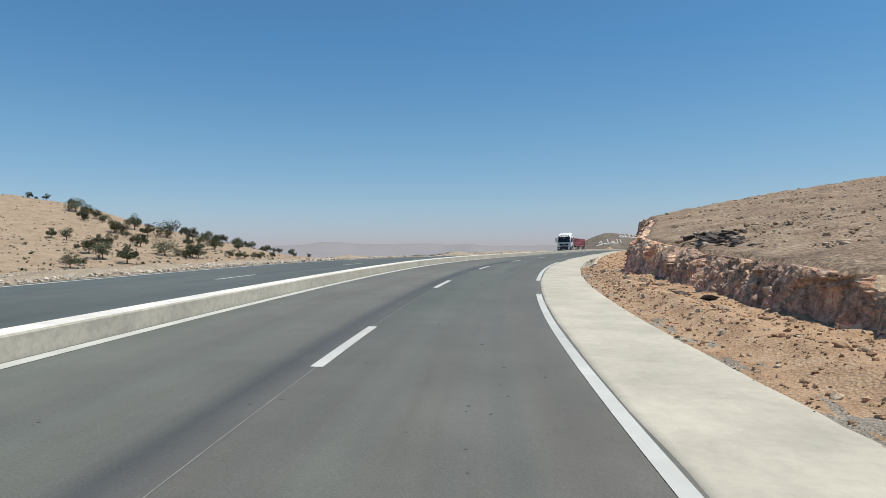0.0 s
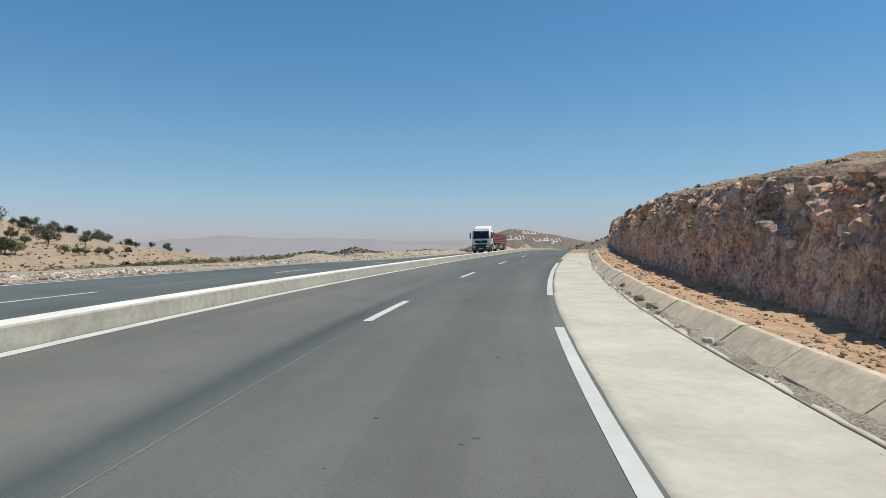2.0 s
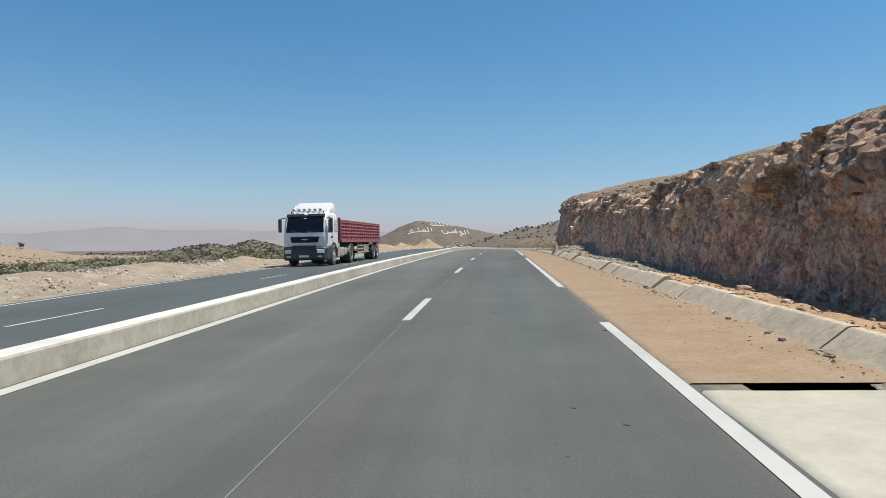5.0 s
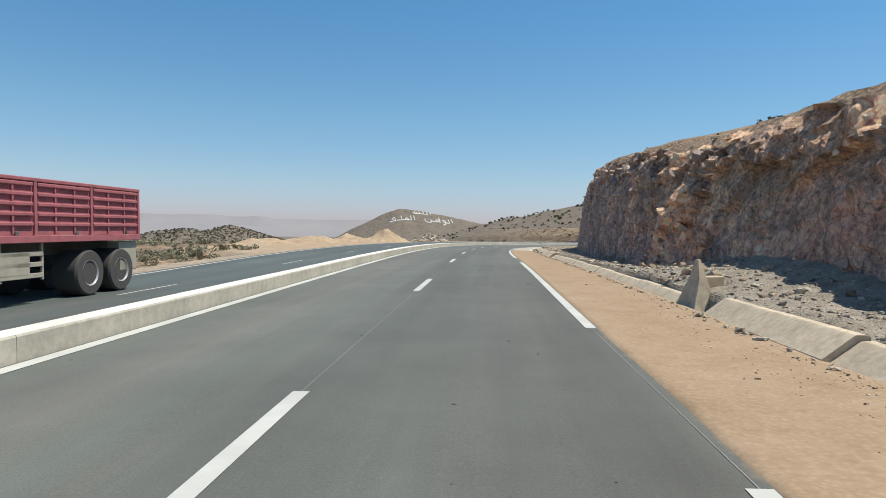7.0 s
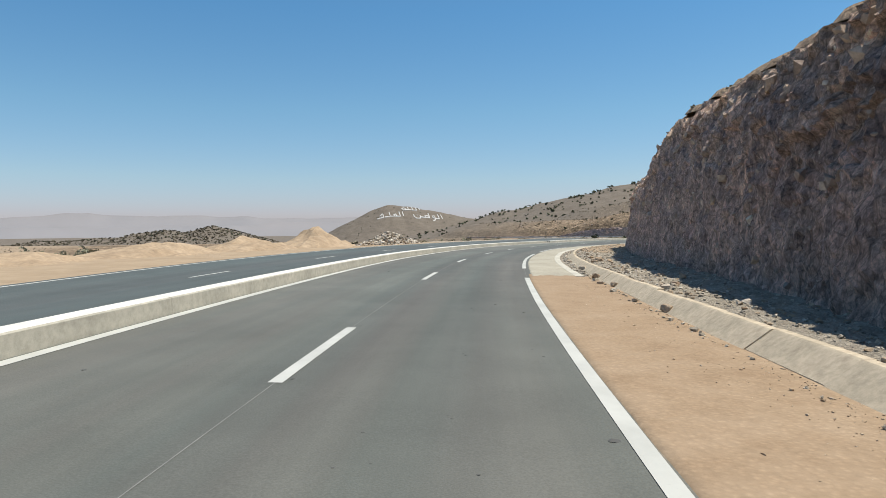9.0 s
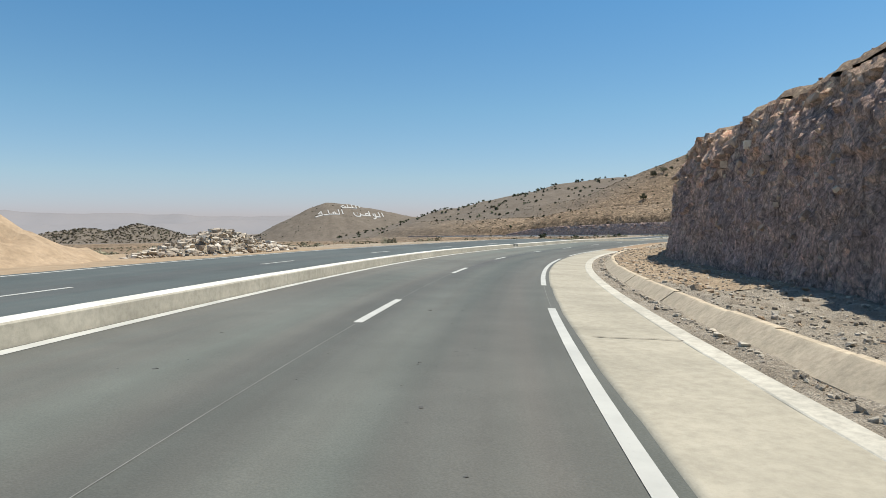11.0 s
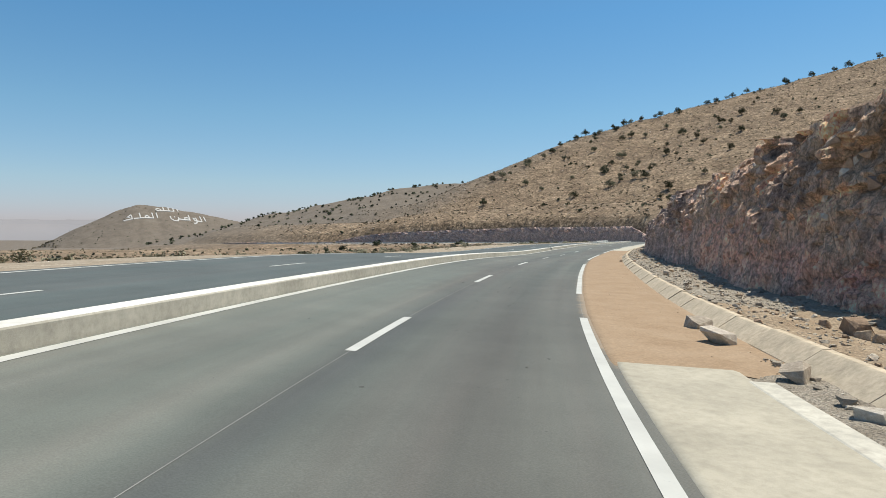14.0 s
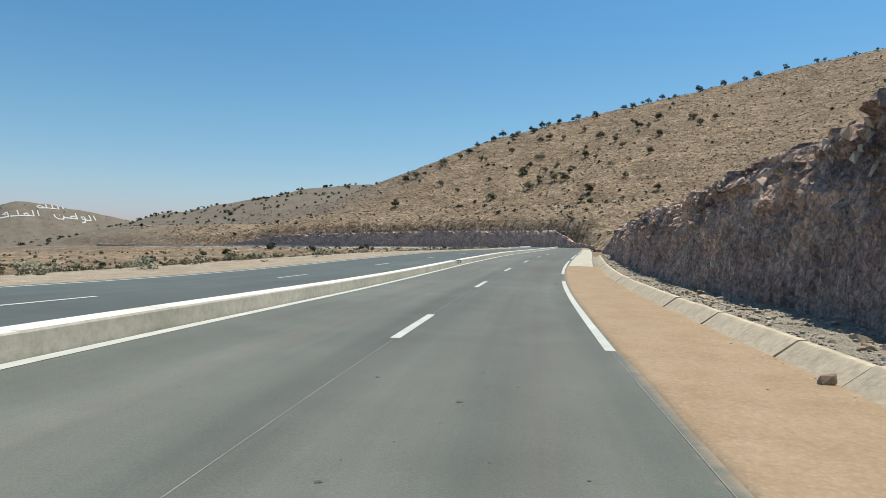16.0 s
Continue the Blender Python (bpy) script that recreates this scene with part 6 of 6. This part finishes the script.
stuff_from("scrub", SCRUBS, scatter(900, beside(80, 280, -190, -66), 0.35, 1.1), SCRUB, "grey-green scrub on the falling ground", "scrub")
stuff_from("scrub", DARK_SCRUBS, scatter(80, beside(80, 260, -190, -70), 0.5, 1.3), LEAF, "dark green scrub on the falling ground", "scrub")
stuff_from("scrub", SCRUBS, scatter(420, around(190, 480, 110, 150), 0.4, 1.3), SCRUB, "grey-green scrub in the shallow valley", "scrub")
stuff_from("scrub", DARK_SCRUBS, scatter(30, around(210, 500, 90, 110), 0.8, 1.8), LEAF, "dark scrub in the shallow valley", "scrub")
stuff_from("scrub", SCRUBS, scatter(420, beside(235, 470, -190, -22), 0.25, 0.9), SCRUB, "grey-green scrub beside the far carriageway", "scrub")
stuff_from("scrub", DARK_SCRUBS, scatter(26, beside(250, 470, -190, -30), 0.4, 1.2), LEAF, "dark scrub beside the far carriageway", "scrub")
stuff_from("slope_scrub", SCRUBS, scatter(240, beside(20, 190, 14, 60), 0.15, 0.4), SCRUB, "small dry tufts on the slope above the cut", "scrub")
stuff_from("hill_scrub", DRY_SCRUBS, scatter(2600, around(-190, 330, 130, 190), 0.2, 0.7), DRY_SCRUB, "dry tufts on the oak hill", "scrub")
stuff_from("scrub", FINE_SCRUBS, scatter(900, beside(104, 159, -85, -15.5), 0.3, 0.9), SCRUB, "grey-green scrub on the falling ground", "scrub")
stuff_from("scrub", FINE_DRY, scatter(1000, beside(104, 160, -85, -16), 0.35, 1.1), OLIVE, "olive scrub on the falling ground", "scrub")
stuff_from("scrub", FINE_DRY, scatter(900, beside(150, 236, -100, -29), 0.4, 1.2), OLIVE, "olive scrub on the falling ground behind the sand", "scrub")
stuff_from("scrub", DARK_SCRUBS, scatter(24, beside(104, 146, -110, -30), 0.5, 1.3), LEAF, "dark green scrub on the falling ground", "scrub")
stuff_from("scrub", FINE_SCRUBS, scatter(700, beside(224, 470, -75, -14.5), 0.25, 0.9), SCRUB, "grey-green scrub beside the far carriageway", "scrub")
stuff_from("scrub", FINE_DRY, scatter(520, beside(226, 480, -95, -15.5), 0.3, 1.2), OLIVE, "olive scrub beside the far carriageway", "scrub")
stuff_from("scrub", SCRUBS, scatter(1100, beside(226, 430, -230, -22), 0.3, 1.0), SCRUB, "grey-green scrub on the open ground beyond the far carriageway", "scrub")
stuff_from("hill_stones", protos, scatter(12000, around(560, 520, 300, 240), 0.35, 1.5), STONE, "weathered stones all over the large hill", "stones")
stuff_from("bank_stones", white_ps, scatter(2600, beside(470, 740, -26, -12.5), 0.3, 1.1), PALE_STONE, "pale broken stones on the bank of the distant road", "stones")
# tufts on the rim of the cut
rim_bushes = []
for _ in range(110):
    s = rt.uniform(40, 330)
    lat = float(face_lat(np.array([s]), cut_top(np.array([s])), np.ones(1))[0]) + 0.5 + rt.uniform(0, 1.6)
    x, y = road_xy(s, lat)
    rim_bushes.append((float(x), float(y), float(road_z(s, 5.0) + plateau(s, lat)) - 0.05, rt.uniform(0.12, 0.36), rt.uniform(0, 6.28)))
stuff_from("rim_scrub", SCRUBS, rim_bushes, SCRUB, "small tufts along the rim of the rock cut", "scrub")
BUSH = [bush_mesh(540 + k, LEAF, 60, 0.1) for k in range(3)]
for x, y, size in ((222.7, 525.8, 3.4), (256.7, 551.1, 4.2), (155.8, 415.8, 3.2), (240, 470, 2.6), (262, 520, 3.0), (282, 505, 2.8), (150, 400, 2.2), (205, 505, 2.4), (228, 500, 2.0)):
    ob = tagged(new("bush", BUSH[rt.randrange(3)]), "dark green bush on the stony ground", "bush", "bushes by the far road")
    ob.matrix_basis = pose(x, y, height_at(x, y), 0, 0, rt.uniform(0, 360)) @ Matrix.Scale(size, 4)


# ------------------------------------------------------------------ heaps beside the far carriageway
def heap(name, s, lat, length, width, hgt, mat, label, seed):
    u, v = np.meshgrid(np.linspace(-1, 1, 40), np.linspace(-1, 1, 28), indexing='ij')
    r = np.sqrt(u * u + v * v + 0.02)
    x0, y0 = road_xy(s, lat)
    h = float(np.interp(s, S_AX, HEAD))
    lx, ly = v * width, u * length
    x = x0 + lx * math.cos(h) - ly * math.sin(h)
    y = y0 + lx * math.sin(h) + ly * math.cos(h)
    base = land(x, y) - 0.35 - 0.5 * np.clip(r - 0.9, 0, 1)
    z = base + np.clip(1 - r, 0, 1) * hgt * 1.35 * (1 + 0.45 * fbm(u * 4 + seed, v * 4, 1, 4, seed)) + 0.10 * fbm(u * 14, v * 14, 1, 3, seed + 1)
    return tagged(new(name, grid_mesh(name, x, y, z, mat, False)), label, "heap", "heaps beside the road")


SAND_PALE = mat_earth("pale_sand", (0.30, 0.22, 0.145), (0.375, 0.282, 0.19), (0.45, 0.345, 0.24), 0.3, False, 0.04)
heap("sand_mound", 204, -18.0, 7.0, 5.2, 1.8, SAND_PALE, "pale tan heap of tipped sand", 3)
heap("sand_mound", 195.5, -20.5, 8.5, 5.0, 1.4, SAND_PALE, "low pale heap of tipped sand", 5)
heap("sand_mound", 186, -21.5, 10, 5.0, 1.2, SAND_PALE, "low pale heap of tipped sand", 7)
heap("sand_mound", 176, -22.5, 9, 4.5, 0.85, SAND_PALE, "low pale heap of tipped sand", 8)
heap("rubble_heap", 215, -15.6, 10, 3.2, 1.5, RUBBLE, "heap of pale broken stone", 9)
pieces = []
wprotos = [stone_mesh("stone", 700 + k, PALE_STONE, 0.7) for k in range(5)]
for _ in range(900):
    a, r = rt.uniform(0, 6.28), rt.random() ** 0.6
    s, lat = 215 + 9.5 * r * math.cos(a), -15.6 + 2.9 * r * math.sin(a)
    x, y = road_xy(s, lat)
    pieces.append((float(x), float(y), float(road_z(215, -15.6)) - 0.65 + (1 - r) * 1.95, rt.uniform(0.12, 0.5), rt.uniform(0, 6.28)))
stuff_from("rubble_stones", wprotos, pieces, PALE_STONE, "pale broken stones tipped in a heap", "stones")

# ------------------------------------------------------------------ white stone words laid out on the hill
def word(name, strokes, cx, cy, label):
    """strokes: lines of (u, v) points in letter units; u to the east, v up the slope."""
    verts, faces = [], []
    half = 1.05
    for line in strokes:
        pts = [Vector((cx + u * 1.22, cy + v * 1.9)) for u, v in line]
        fine = [pts[0]]
        for a, b in zip(pts[:-1], pts[1:]):
            n = max(1, int((b - a).length / 5))
            fine += [a.lerp(b, (k + 1) / n) for k in range(n)]
        for k, q in enumerate(fine):
            d = (fine[min(k + 1, len(fine) - 1)] - fine[max(k - 1, 0)]).normalized()
            wx, wy = -d.y * half, d.x * half * 1.7
            i = len(verts)
            for sgn in (-1, 1):
                x, y = q.x + sgn * wx, q.y + sgn * wy
                verts.append((x, y, height_at(x, y) + 0.9))
            for sgn in (-1, 1):
                x, y = q.x + sgn * wx, q.y + sgn * wy
                verts.append((x, y, height_at(x, y) - 1.0))
            if k:
                faces += [(i - 4, i - 3, i + 1, i), (i - 2, i - 4, i, i + 2), (i - 3, i - 1, i + 3, i + 1)]
    me = bpy.data.meshes.new(name)
    me.from_pydata(verts, [], faces)
    me.materials.append(WHITEWASH)
    return tagged(new(name, me), label, "hillside lettering", "words on the hill")


WHITEWASH = mat_plain("whitewashed_stone", (0.50, 0.49, 0.46), 0.9, 0, 0.3, 0.2)
loop = [(0, 0), (3, 0), (4, 2), (2, 4), (-1, 3), (-1, 0), (0, 0)]


def shifted(line, du, dv=0.0):
    return [(u + du, v + dv) for u, v in line]


word("hill_word", [[(19, 0), (19, 9)], [(13, 9), (13, 0), (5, 0)], [(6, 8), (6, 0), (-6, 0)], [(-2, 7), (-2, 0)], [(-6, 0), (-12, 0), (-14, 3), (-10, 5), (-7, 3), (-6, 0)]], 356, 1567, "white stone Arabic word on the upper hillside")
word("hill_word", [[(27, 0), (27, 9)], [(21, 9), (21, 0), (15, 0)], [(14, 0), (10, 1), (9, 4), (13, 5), (14, 0), (11, -4), (7, -5)], [(3, 9), (3, 0), (-4, 0), (-5, 3), (0, 4), (3, 1)], [(-4, 0), (-14, 0)], [(-14, 3), (-14, 0), (-17, -4), (-23, -4), (-26, -1), (-26, 3)], [(-20, 3), (-19, 3)]], 392, 1541, "white stone Arabic word lower on the hillside")
word("hill_word", [[(24, 0), (24, 9)], [(18, 9), (18, 0), (8, 0)], shifted(loop, 8), [(8, 0), (0, 0)], [(0, 9), (0, 0), (-10, 0)], [(-12, 8), (-12, 0), (-24, 0)], [(-12, 8), (-18, 5), (-14, 3)]], 308, 1543, "white stone Arabic word beside another on the hillside")

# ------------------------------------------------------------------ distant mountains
# haze of the air painted into the rock as a pale grey base colour
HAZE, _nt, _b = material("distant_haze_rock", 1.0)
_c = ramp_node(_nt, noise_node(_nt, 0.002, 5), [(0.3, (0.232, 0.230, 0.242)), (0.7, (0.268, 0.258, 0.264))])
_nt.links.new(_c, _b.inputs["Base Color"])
ang = np.radians(np.arange(-100, 101, 0.5))
for dist, base_h, amp, seed in ((4300, 62, 42, 61), (3700, 0, 34, 62)):
    prof = base_h + amp * fbm(ang * 6, ang * 0, 1, 5, seed)
    rows_x, rows_y, rows_z = [], [], []
    for k, (dd, f) in enumerate(((-260, 0.0), (-140, 0.45), (0, 1.0), (200, 0.0))):
        rows_x.append(-(dist + dd) * np.sin(ang) + 60)
        rows_y.append((dist + dd) * np.cos(ang) + 200)
        rows_z.append(-140 + (prof + 140) * f + 10 * fbm(ang * 40, ang * 0 + k, 1, 3, seed + 3) * (f > 0))
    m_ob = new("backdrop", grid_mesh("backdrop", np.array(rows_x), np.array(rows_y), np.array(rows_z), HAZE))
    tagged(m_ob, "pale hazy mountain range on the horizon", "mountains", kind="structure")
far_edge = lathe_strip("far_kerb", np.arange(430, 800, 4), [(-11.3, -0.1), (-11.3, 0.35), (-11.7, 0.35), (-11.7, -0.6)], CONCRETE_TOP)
tagged(far_edge, "pale concrete edge of the distant road", "kerb", kind="structure")
